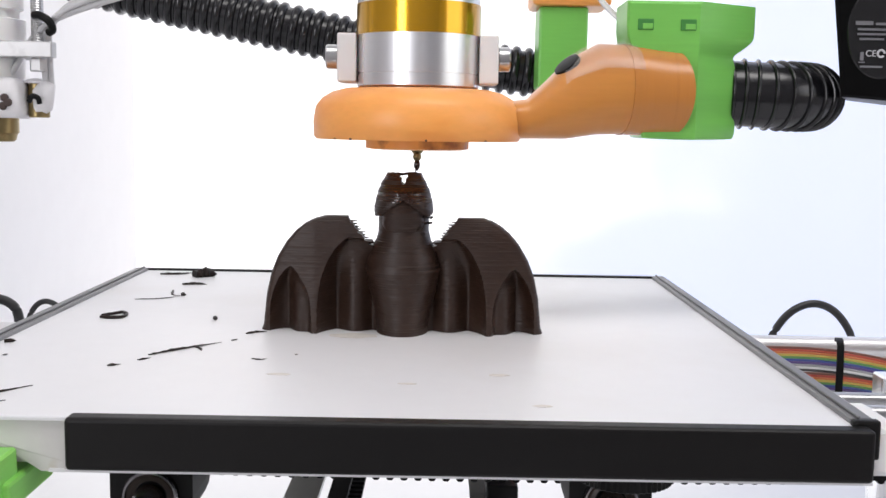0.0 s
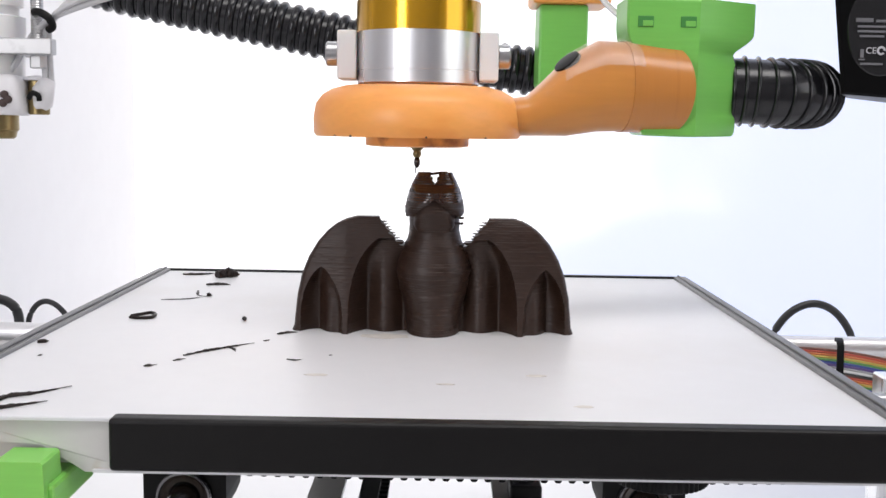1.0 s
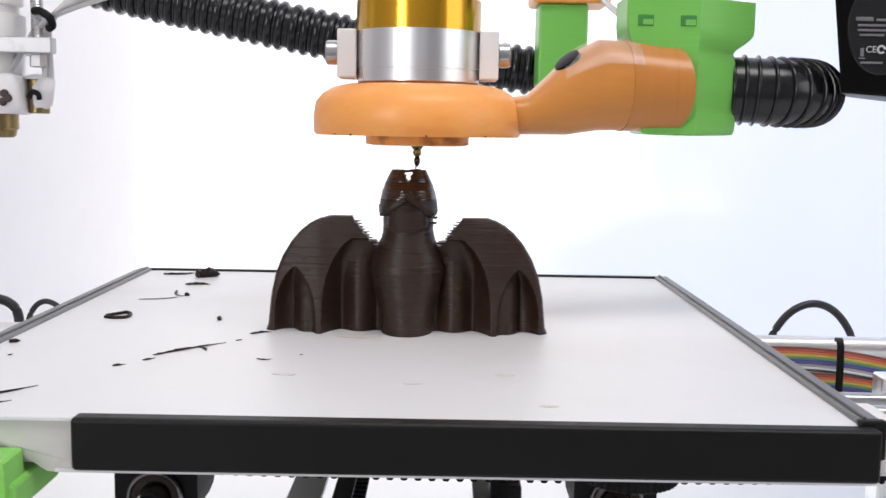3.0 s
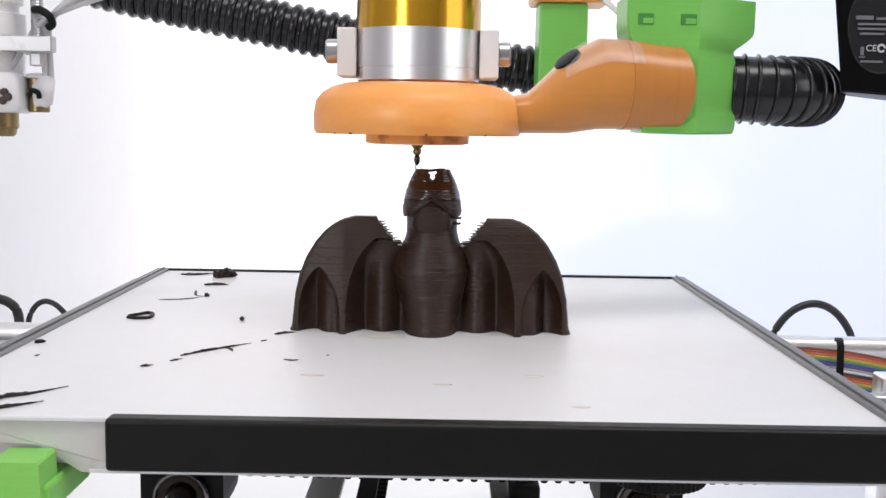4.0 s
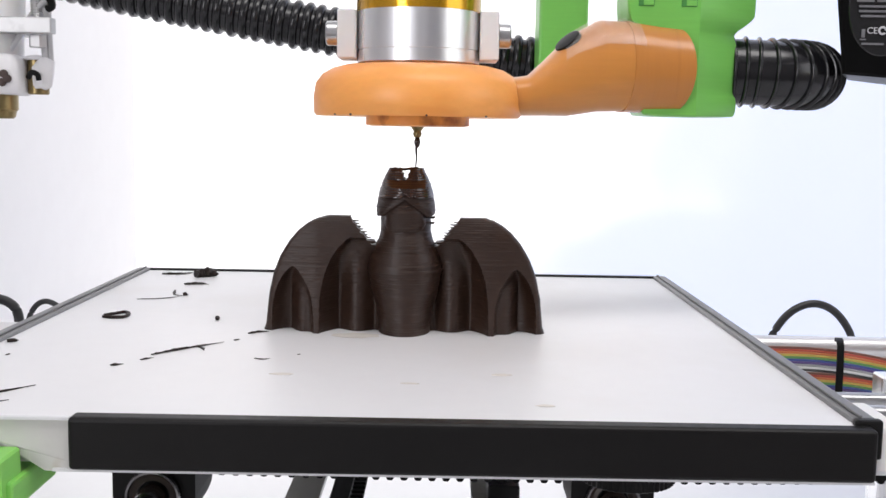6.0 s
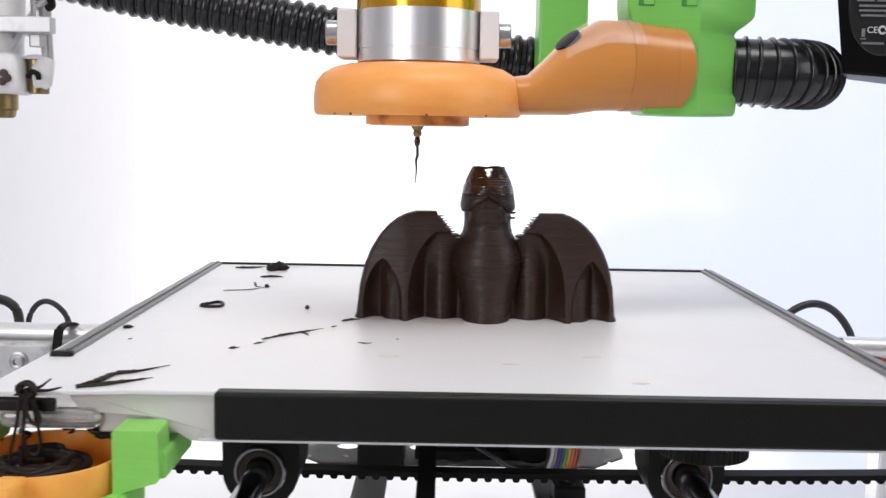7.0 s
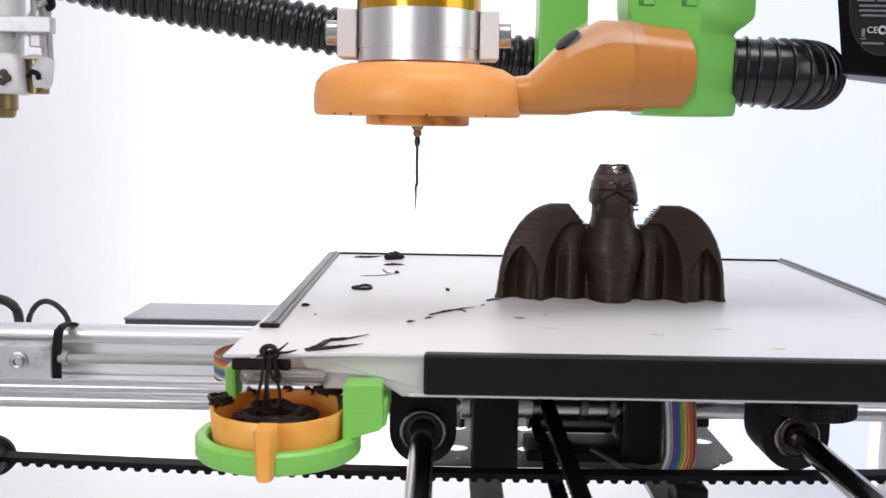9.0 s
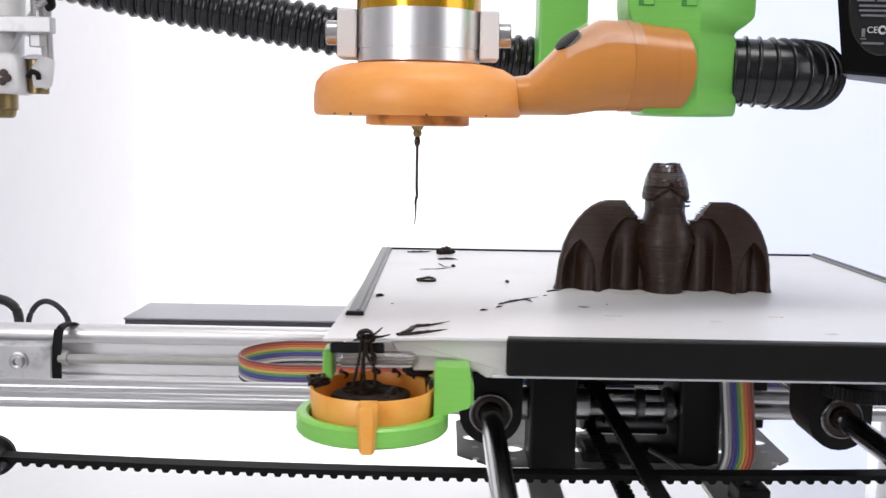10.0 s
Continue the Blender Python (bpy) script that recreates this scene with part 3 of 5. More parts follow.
def wing_front(x, z):
    """How far the wing's front lies from the middle: swept-back tip, pointed hollows with a rounded fold in each."""
    p = x / PX
    y = -0.0098 + 0.0012 * (z / 0.039) ** 2 + 0.0020 * (z / 0.039) ** 12
    y += 0.0052 * max(0.0, (p - 152) / 95) ** 1.4 * (1 - 0.5 * z / 0.039)
    for c, inner, outer, top, deep, fold, fold_at, fold_w, pw in ((197, 38, 38, 0.0218, 0.0072, 0.0042, 184, 20, 3.0), (95, 80, 54, 0.0314, 0.0112, 0.0056, 86, 33, 3.2)):
        if z < top:
            close = (1 - (z / top) ** pw) ** 0.8
            u = (p - c) / (outer * max(close, 1e-6) if p > c or c > 150 else inner)
            if abs(u) < 1:
                y += deep * (1 - u * u) ** 0.85 * close ** 0.6
            v = (p - fold_at) / fold_w
            if abs(v) < 1 and abs(u) < 1:
                y -= fold * (1 - v * v) ** 1.3 * close ** 0.9 * (1 - u * u) ** 0.5
    return y


def wing_contour(z, side, jag):
    a, b = wing_inner(z), wing_outer(z)
    if z > 0.0285:
        a -= jag[int(z / LAYER) % len(jag)]
    n = 170
    xs = [a + (b - a) * (i / n) for i in range(n + 1)]
    back = table(((0, 0.0105), (0.0220, 0.0095), (0.0300, 0.0005), (0.0384, -0.0038)), z)
    front = []
    for i, x in enumerate(xs):
        y = wing_front(x, z)
        edge = min(1.0, (b - x) / 0.0016)
        y = y + (1 - math.sqrt(max(0.0, 1 - (1 - edge) ** 2))) * 0.0022
        front.append((x, min(y, back - 0.001)))
    tip = front[-1][1] + 0.0022
    pts = front + [(a + (b - a) * f, max(tip, tip + (back - tip) * (1 - f ** 2.5))) for f in (0.995, 0.97, 0.90, 0.78, 0.60, 0.40, 0.20, 0.02)]
    if side < 0:
        pts = [(-x, y) for x, y in pts][::-1]
    return pts


BODY = ((0, 47), (0.003, 46), (0.008, 51), (0.0140, 60), (0.0200, 66.5), (0.0204, 67), (0.0206, 68.5), (0.0211, 68.5), (0.0214, 67), (0.0225, 66), (0.0262, 61), (0.0285, 55), (0.0305, 49), (0.0335, 45), (0.0380, 45), (0.0402, 46))
BODY_FRONT = ((0, 0.0132), (0.008, 0.0134), (0.0205, 0.0140), (0.0225, 0.0136), (0.0290, 0.0112), (0.0330, 0.0098), (0.0402, 0.0092))
HEAD = ((0.0380, 43), (0.0388, 51), (0.0398, 53), (0.0420, 52), (0.0448, 49), (0.0475, 44), (0.0500, 38), (0.0525, 31))


def oval(wx, yf, yb, power=2.4, n=64):
    out = []
    for i in range(n):
        a = 2 * math.pi * i / n
        c, s = math.cos(a), math.sin(a)
        x = wx * math.copysign(abs(c) ** (2 / power), c)
        y = (yb if s > 0 else yf) * math.copysign(abs(s) ** (2 / power), s)
        out.append((x, y))
    return out


def cheek(z, side):
    """One half of the hooded upper head; the halves part near the top."""
    w = PX * table(HEAD, z)
    gap = PX * table(((0.0380, 39), (0.0400, 29), (0.0420, 16), (0.0438, 2), (0.0455, -8), (0.0482, -3), (0.0490, 2), (0.0498, 5), (0.0504, 3.5), (0.0512, 8), (0.0518, 7), (0.0525, 10)), z)
    front = table(((0.0380, 0.0108), (0.0410, 0.0116), (0.0460, 0.0102), (0.0486, 0.0066), (0.0525, 0.0044)), z)
    back = table(((0.0380, 0.0062), (0.0460, 0.0048), (0.0486, 0.0016), (0.0525, 0.0010)), z)
    k = math.sqrt(max(0.08, 1 - (max(gap, 0.0) / w) ** 2))
    out = []
    for i in range(33):
        a = math.pi * (i / 32 - 0.5)
        out.append((gap + (w - gap) * math.cos(a) ** 0.85, (front if a < 0 else back) * k * math.sin(a)))
    # inner face, hollow between the halves near the top
    hollow = PX * table(((0.0380, 0), (0.0470, 0), (0.0490, 3), (0.0525, 4)), z)
    out += [(gap + hollow * math.sin(math.pi * j / 6), back * k + (-front - back) * k * j / 6) for j in range(1, 6)]
    return out if side > 0 else [(-x, y) for x, y in out][::-1]


def figure():
    rnd = random.Random(11)
    bm = B()
    jag = [abs(rnd.gauss(0.0002, 0.0007)) for _ in range(60)]
    layered(bm, lambda z: wing_contour(z, 1, jag), 0.0, 0.0382, rnd, 0.00003, 0.16, 0.00074)
    layered(bm, lambda z: wing_contour(z, -1, jag), 0.0, 0.0384, rnd, 0.00003, 0.16, 0.00074)
    layered(bm, lambda z: oval(PX * table(BODY, z), table(BODY_FRONT, z), table(((0, 0.0100), (0.024, 0.0095), (0.031, 0.0060), (0.0402, 0.0055)), z), 2.15), 0.0, 0.0402, rnd, 0.00010, 0.2)
    # muzzle below the hood
    layered(bm, lambda z: [(x, y - 0.0044) for x, y in oval(PX * table(((0.029, 14), (0.032, 30), (0.036, 37), (0.041, 36), (0.0440, 28), (0.0458, 14)), z), table(((0.029, 0.003), (0.034, 0.0058), (0.040, 0.0072), (0.0440, 0.0052), (0.0458, 0.0025)), z), 0.004)], 0.0290, 0.0458, rnd, 0.00008, 0.2)
    layered(bm, lambda z: cheek(z, 1), 0.0382, 0.0500, rnd, 0.00012, 0.4)
    layered(bm, lambda z: cheek(z, -1), 0.0386, 0.0500, rnd, 0.00012, 0.4)
    # ragged bead ends along the shoulders
    for side in (1, -1):
        for k in range(9):
            z = 0.0292 + k * LAYER * 1.1
            x = side * wing_inner(z)
            n = rnd.uniform(0.0008, 0.0022)
            tube(bm, [Vector((FX + x + side * 0.002, FY - 0.002, z)), Vector((FX + x - side * n * 0.5, FY - 0.003, z + 0.0001)), Vector((FX + x - side * n, FY - 0.003, z + 0.0003))], lambda u, s: 0.0004 * (1.05 - u * 0.8), 6)
    for x, z in ((-46, 0.0386), (48, 0.0380), (47, 0.0362)):
        tube(bm, [Vector((FX + x * PX * 0.9, FY - 0.002, z)), Vector((FX + x * PX * 1.03, FY - 0.004, z)), Vector((FX + x * PX * 1.06, FY - 0.005, z + 0.0003))], 0.00042, 6)
    return solo("chocolate_bat_figure", bm, CHOC, (FX, FY, 0.0), "layered dark chocolate bat figure, half printed, standing on the bed", "figurine", "", "", 50)


def fresh_top():
    """The last layers, still wet, which rise as they are laid."""
    rnd = random.Random(12)
    bm = B()
    for side in (1, -1):
        layered(bm, lambda z: [(x * 1.006 - 0.0001 * side, y * 1.008) for x, y in cheek(z, side)], 0.0430, 0.0525, rnd, 0.00006, 0.3)
    tube(bm, spline([(FX - 0.0040, FY - 0.001, 0.0522), (FX - 0.001, FY - 0.0015, 0.0519), (FX + 0.0015, FY - 0.001, 0.0522), (FX + 0.0040, FY - 0.001, 0.0523)], 5), 0.00045, 8)
    return solo("wet_chocolate_top", bm, CHOC_WET, (FX, FY, 0.0430), "fresh glossy dark chocolate laid on the figure's head", "chocolate", "", "", 50)


bat = figure()
top = fresh_top()

# ---- x carriage below the bed ----
PLATE_X0, PLATE_CELL = -0.0985, 0.0174
carriage = thing("sliding_carriage", (0.0, 0.40, -0.088), "black and steel sliding carriage under the bed", "carriage")


def build_carriage():
    for x, z in ((-0.0868, -0.0447), (0.0518, -0.0440)):
        part("guide_rod", rod(B(), (x, 0.130, z), (x, 0.560, z), 0.0043, 32), ROD_STEEL, carriage, "polished steel guide rod", 40)
    # bearing blocks on the cross rod
    for x0, x1 in ((-0.0660, -0.0450),):
        part("slide_block", box(B(), (x0, 0.462, -0.0880 if x0 < 0 else -0.070), (x1, 0.492, -0.0190), 0.0012), BLACK, carriage)
    part("collar", lathe(B(), (-0.0450, 0.478, -0.0595), (1, 0, 0), [(0, 0.006), (0.0005, 0.0075), (0.007, 0.0075), (0.0075, 0.006)], 28), STEEL, carriage, "", 40)
    part("slide_block", box(B(), (-0.0400, 0.470, -0.0880), (0.0060, 0.500, -0.0800), 0.0015), BLACK, carriage)
    part("slide_block", box(B(), (-0.0440, 0.484, -0.0520), (-0.0010, 0.512, -0.0185), 0.0015), BLACK, carriage)
    part("bolt", rod(B(), (-0.0705, 0.500, -0.0780), (-0.0705, 0.500, -0.0200), 0.0022, 12), DARK_STEEL, carriage, "dark bolt", 40)
    for x0, n, r in ((-0.0712, 0.0050, 0.0080), (-0.0160, 0.0040, 0.0074), (-0.0030, 0.0040, 0.0086), (0.0030, 0.0120, 0.0078)):
        part("collar", lathe(B(), (x0, 0.478, -0.0595), (1, 0, 0), [(0, r - 0.0012), (0.0005, r), (n - 0.0005, r), (n, r - 0.0012)], 28), STEEL if x0 < -0.05 else DARK_STEEL, carriage, "turned steel collar", 40)
    part("motor_shaft", rod(B(), (-0.0330, 0.492, -0.0725), (0.0020, 0.492, -0.0725), 0.0048, 24), DARK_STEEL, carriage, "", 40)
    part("rod_clamp", box(B(), (-0.0960, 0.520, -0.0680), (-0.0776, 0.548, -0.0390), 0.001), BLACK, carriage)
    part("rod_clamp", box(B(), (0.0400, 0.520, -0.0680), (0.0590, 0.548, -0.0390), 0.001), BLACK, carriage)
    # perforated plate: strips round real round holes
    bm = B()
    perforated(bm)
    part("perforated_plate", bm, GALV, carriage, "galvanised plate with round holes")
    part("motor", box(B(), (0.0030, 0.470, -0.0885), (0.0225, 0.520, -0.0200), 0.002), BLACK, carriage)
    # toothed drive belt: upper and lower run round a pulley
    bx, by, bz, br = -0.0331, 0.498, -0.0648, 0.0108
    loop = [Vector((bx, 0.150 + (by - 0.150) * k / 40, bz + br)) for k in range(41)]
    loop += [Vector((bx, by + br * math.sin(a), bz + br * math.cos(a))) for a in [math.pi * k / 14 for k in range(1, 14)]]
    loop += [Vector((bx, by - (by - 0.150) * k / 40, bz - br)) for k in range(41)]
    bm = B()
    rings = []
    for i, p in enumerate(loop):
        d = (loop[min(i + 1, len(loop) - 1)] - loop[max(i - 1, 0)]).normalized()
        out = Vector((0, -d.z, d.y))
        rings.append([p + Vector((-0.0031, 0, 0)), p + Vector((0.0031, 0, 0)), p + Vector((0.0031, 0, 0)) + out * 0.0012, p + Vector((-0.0031, 0, 0)) + out * 0.0012])
    ring_loft(bm, rings)
    belt = part("drive_belt", bm, RUBBER, carriage, "black toothed drive belt")
    bm = B()
    for k in range(66):
        for z0, z1 in ((bz + br - 0.0011, bz + br), (bz - br, bz - br + 0.0011)):
            box(bm, (bx - 0.0031, 0.152 + k * 0.005, z0), (bx + 0.0031, 0.1545 + k * 0.005, z1))
    tagged(part("belt_teeth", bm, RUBBER, belt), kind="stuff")
    part("pulley", lathe(B(), (bx - 0.0050, by, bz), (1, 0, 0), [(0, 0.0125), (0.0012, 0.0125), (0.0013, 0.0096), (0.0087, 0.0096), (0.0088, 0.0125), (0.0100, 0.0125)], 32), BLACK, carriage, "black belt pulley", 30)
    for x0, x1, y0 in ((-0.0667, -0.0522, 0.405), (0.0135, 0.0280, 0.405)):
        bm = B()
        cx, cy, w, r = (x0 + x1) / 2, 0.4300, (x1 - x0) / 2, 0.0024
        # flat bar drilled with one round hole
        rows = []
        for z, hole in ((-0.0916, 0), (-0.0916, 1), (-0.0940, 1), (-0.0940, 0)):
            ring = []
            for m in range(24):
                c, sn = math.cos(2 * math.pi * m / 24), math.sin(2 * math.pi * m / 24)
                q = w / max(abs(c), abs(sn))
                ring.append(Vector((cx + (r if hole else q) * c, cy + (r if hole else q) * sn, z)))
            rows.append(ring)
        ring_loft(bm, rows + [rows[0]], True, False)
        box(bm, (x0, cy + w, -0.0940), (x1, 0.480, -0.0916))
        box(bm, (x0, 0.330, -0.0940), (x1, cy - w, -0.0916))
        part("strut", bm, GALV, carriage, "drilled grey metal bar")
    part("cable_clip", box(B(), (0.0435, 0.497, -0.0755), (0.0505, 0.522, -0.0600), 0.0008), BLACK, carriage)
    tens = part("belt_tensioner", box(B(), (0.0200, 0.428, -0.0916), (0.0335, 0.446, -0.0825), 0.001), BLACK, carriage, "black clamp block")
    part("bolt", lathe(B(), (0.0268, 0.437, -0.0826), (0, 0, 1), [(0, 0.0034), (0.0004, 0.0038), (0.0020, 0.0038), (0.0026, 0.0030)], 6), DARK_STEEL, tens)
    part("cable_lead", tube(B(), spline([(0.0230, 0.470, -0.088), (0.006, 0.462, -0.0860), (-0.004, 0.460, -0.0800), (-0.012, 0.462, -0.0760)], 8), 0.0012, 8), CABLE_BLACK, carriage, "", 60)


def perforated(bm):
    """A flat plate with a grid of round holes, cut as cells round each hole; the end cells are chamfered."""
    x0, y0, nx, ny, s, z0, z1 = PLATE_X0, 0.4640, 9, 5, PLATE_CELL, -0.0862, -0.0850
    wide = (x0 + nx * s, y0 + ny * s)
    for i in range(nx):
        for j in range(ny):
            cx, cy = x0 + (i + 0.5) * s, y0 + (j + 0.5) * s
            r = s * (0.33 if (i + j) % 2 == 0 and (0 < i < nx - 1 or j == 2) else 0.10)
            k = 24
            rings = []
            for z, rr in ((z1, 0), (z1, 1), (z0, 1), (z0, 0)):
                ring = []
                for m in range(k):
                    a = 2 * math.pi * m / k
                    c, sn = math.cos(a), math.sin(a)
                    if rr:
                        ring.append(Vector((cx + r * c, cy + r * sn, z)))
                    else:
                        q = s / 2 / max(abs(c), abs(sn))
                        ring.append(Vector((cx + q * c, cy + q * sn, z)))
                rings.append(ring)
            ring_loft(bm, rings, True, False)
    bmesh.ops.remove_doubles(bm, verts=bm.verts, dist=0.00002)
    # cut the four corners off
    for sx, ex in ((-1, x0), (1, wide[0])):
        for sy, ey in ((-1, y0), (1, wide[1])):
            cut = Vector((ex - sx * s * 0.9, ey, 0))
            bmesh.ops.bisect_plane(bm, geom=bm.verts[:] + bm.edges[:] + bm.faces[:], plane_co=cut, plane_no=Vector((sx, sy, 0)).normalized(), clear_outer=True)


build_carriage()


def ribbon(name, at, path, across, pitch, label, order=1):
    """A flat cable of ten coloured wires side by side along one path."""
    t = thing(name, at, label, "cable")
    across = Vector(across)
    for i, m in enumerate(WIRES[::order]):
        off = across * ((i - 4.5) * pitch)
        part("wire", tube(B(), [p + off for p in path], pitch * 0.54, 6), m, t, "", 60)
    return t


hanging_ribbon = ribbon("ribbon_cable", (0.033, 0.478, -0.088), spline([(0.0260, 0.470, -0.0200), (0.0262, 0.462, -0.045), (0.0275, 0.459, -0.068), (0.0272, 0.459, -0.080),
                        (0.0235, 0.464, -0.0885), (0.0120, 0.474, -0.0900)], 8), (1, -0.1, 0), -0.0015, "flat rainbow ribbon cable hanging below the bed")
loop_path = [Vector((0.045, 0.522, -0.0598))] + [Vector((-0.131 - 0.030 * math.sin(a), 0.552 - 0.030 * math.cos(a), -0.0598)) for a in [math.pi * k / 16 for k in range(17)]] + [Vector((0.045, 0.582, -0.0598))]
loop_ribbon = ribbon("ribbon_cable", (0.0, 0.552, -0.066), loop_path, (0, 0, 1), -0.00128, "flat rainbow ribbon cable folded back in a loop")

# ---- fixed frame ----
RY = 0.610


def extrusion(name, x0, x1, y, z0, z1, depth, label):
    """Aluminium profile with two long grooves."""
    bm = B()
    h = z1 - z0
    prof = [(0, 0), (0, 0.20), (0.14, 0.22), (0.14, 0.30), (0, 0.32), (0, 0.62), (0.14, 0.64), (0.14, 0.72), (0, 0.74), (0, 0.97), (0.08, 1.0), (1, 1.0), (1, 0)]
    ring_loft(bm, [[Vector((x, y + a * depth, z0 + b * h)) for a, b in prof] for x in (x0, x1)])
    return part(name, bm, RAIL_ALU, frame_thing, label)


frame_thing = thing("printer_frame", (0.0, RY, -0.300), "aluminium printer frame with bolted rails", "frame")
rail_tube = part("rail", rod(B(), (-0.322, RY, -0.0570), (0.45, RY, -0.0570), 0.0058, 32), RAIL_ALU, frame_thing, "round brushed aluminium rail", 40)
extrusion("profile", -0.322, 0.45, RY + 0.006, -0.0890, -0.0630, 0.020, "grooved aluminium profile")
for x in (-0.305, 0.44):
    part("foot", box(B(), (x - 0.010, RY + 0.004, -0.300), (x + 0.010, RY + 0.030, -0.0888), 0.001), BLACK, frame_thing)
for y, z in ((0.497, -0.0605), (0.478, -0.0618)):
    part("cross_rod", rod(B(), (-0.322, y, z), (0.45, y, z), 0.0038, 28), STEEL, frame_thing, "polished steel cross rod", 40)
part("threaded_rod", rod(B(), (-0.218, 0.594, -0.0688), (0.10, 0.594, -0.0688), 0.0027, 20), GALV, frame_thing, "thin grey threaded rod", 40)
brk = part("bracket", box(B(), (-0.322, 0.592, -0.0862), (-0.2240, 0.604, -0.0605), 0.0012), BRACKET, frame_thing, "bolted grey metal bracket")
bm = B()
lathe(bm, (-0.2431, 0.5915, -0.0703), (0, -1, 0), [(0, 0.0055), (0.0006, 0.0055), (0.0008, 0.0042), (0.0030, 0.0040), (0.0034, 0.0034), (0.0032, 0.0020), (0.0016, 0.0018)], 24)
part("bolt", bm, STEEL, brk, "steel socket bolt", 30)
part("nut", lathe(B(), (-0.2150, 0.594, -0.0685), (-1, 0, 0), [(0, 0.0036), (0.0004, 0.0043), (0.005, 0.0043), (0.0055, 0.0036)], 6), GALV, frame_thing)


def cable_tie(x, y, z0, z1, r=0.0028):
    """A flat band bent over the rail."""
    line = spline([(x + 0.005, y + 0.013, z1 - 0.0024), (x + 0.003, y + 0.007, z1), (x + 0.001, y - 0.001, z1 - 0.0008), (x, y - 0.004, z1 - 0.005), (x - 0.0005, y - 0.006, (z0 + z1) / 2), (x - 0.0005, y - 0.006, z0)], 8)
    bm = B()
    rings = []
    for i, p in enumerate(line):
        d = (line[min(i + 1, len(line) - 1)] - line[max(i - 1, 0)]).normalized()
        side = Vector((1, 0, 0)) if abs(d.x) < 0.2 else Vector((d.y, -d.x, 0)).normalized()
        out = d.cross(side).normalized()
        rings.append([p - side * r, p + side * r, p + side * r + out * 0.0011, p - side * r + out * 0.0011])
    ring_loft(bm, rings)
    return solo("cable_tie", bm, RUBBER, (x, y, z0), "flat black cable tie round the aluminium rail", "cable tie", "cable ties", "", 40)


cable_tie(-0.2205, 0.598, -0.0860, -0.0495, 0.0026)
cable_tie(0.2120, 0.552, -0.0700, -0.0420, 0.0018)

ribbon("ribbon_cable", (0.25, 0.560, -0.075), spline([(0.10, 0.562, -0.0560), (0.18, 0.562, -0.0545), (0.215, 0.560, -0.0555), (0.245, 0.556, -0.0600), (0.275, 0.550, -0.066), (0.33, 0.548, -0.070)], 6), (0, 0, 1), -0.00135,
       "flat rainbow ribbon cable lying along the frame")
ribbon("ribbon_cable", (0.25, 0.572, -0.090), spline([(0.10, 0.576, -0.0705), (0.19, 0.574, -0.0710), (0.225, 0.572, -0.0720), (0.26, 0.570, -0.0765), (0.33, 0.566, -0.082)], 6), (0, 0, 1), -0.00135,
       "flat rainbow ribbon cable lying along the frame")


def cable(points, r, label, mat=CABLE_BLACK, group="loose cables"):
    return solo("cable", tube(B(), spline(points, 8), r, 12), mat, points[0], label, "cable", group, "", 60)


cable([(-0.300, 0.66, -0.0480), (-0.288, 0.66, -0.0455), (-0.2765, 0.66, -0.0480), (-0.2705, 0.66, -0.0560), (-0.2700, 0.66, -0.075)], 0.0031, "black cable loop behind the rail")
cable([(-0.2650, 0.66, -0.080), (-0.2640, 0.66, -0.0600), (-0.2590, 0.66, -0.0500), (-0.2520, 0.66, -0.0470), (-0.2440, 0.66, -0.0510), (-0.2385, 0.66, -0.0600), (-0.236, 0.66, -0.080)], 0.0018, "black cable loop behind the rail")
cable([(0.2040, 0.66, -0.090), (0.2110, 0.66, -0.0620), (0.2220, 0.66, -0.0460), (0.2366, 0.66, -0.0400), (0.2510, 0.66, -0.0455), (0.2625, 0.66, -0.0620), (0.270, 0.66, -0.090)], 0.0025, "black cable arching behind the rail")

part("back_shelf", box(B(), (-0.25, RY + 0.0265, -0.0890), (0.12, 0.725, -0.0762), 0.001), ALU, frame_thing, "flat shelf behind the rail")
laptop = thing("closed_laptop", (-0.08, 0.68, -0.0760), "closed dark grey laptop lying behind the rail", "laptop")
part("base", box(B(), (-0.2005, 0.6525, -0.0760), (0.05, 0.7095, -0.0567), 0.0012), LAPTOP_BASE, laptop, "dark laptop base")
part("lid", box(B(), (-0.2010, 0.652, -0.0566), (0.05, 0.710, -0.0552), 0.0005), SLAB, laptop, "grey laptop lid")

# toothed belt along the front, with a light board below it
def front_belt():
    t = thing("toothed_belt", (0.0, 0.365, -0.0620), "long black toothed rubber belt", "belt")
    x0, x1, y0, y1 = -0.160, 0.30, 0.362, 0.369

    def sag(x):
        return -0.05581 + 0.0993 * (x - 0.0219) ** 2

    xs = [x0 + (x1 - x0) * i / 60 for i in range(61)]
    part("band", ring_loft(B(), [[Vector((x, y0, sag(x) - 0.0010)), Vector((x, y1, sag(x) - 0.0010)), Vector((x, y1, sag(x) + 0.0009)), Vector((x, y0, sag(x) + 0.0009))] for x in xs]), RUBBER, t)
    bm = B()
    for i in range(int((x1 - x0) / 0.005)):
        x = x0 + (i + 0.5) * 0.005
        z = sag(x) - 0.0010
        ring_loft(bm, [[Vector((x - 0.0015, y, z + 0.0001)), Vector((x - 0.0011, y, z - 0.0010)), Vector((x - 0.0006, y, z - 0.0013)), Vector((x + 0.0006, y, z - 0.0013)),
                        Vector((x + 0.0011, y, z - 0.0010)), Vector((x + 0.0015, y, z + 0.0001))] for y in (y0, y1)])
    tagged(part("belt_teeth", bm, RUBBER, t), kind="stuff")


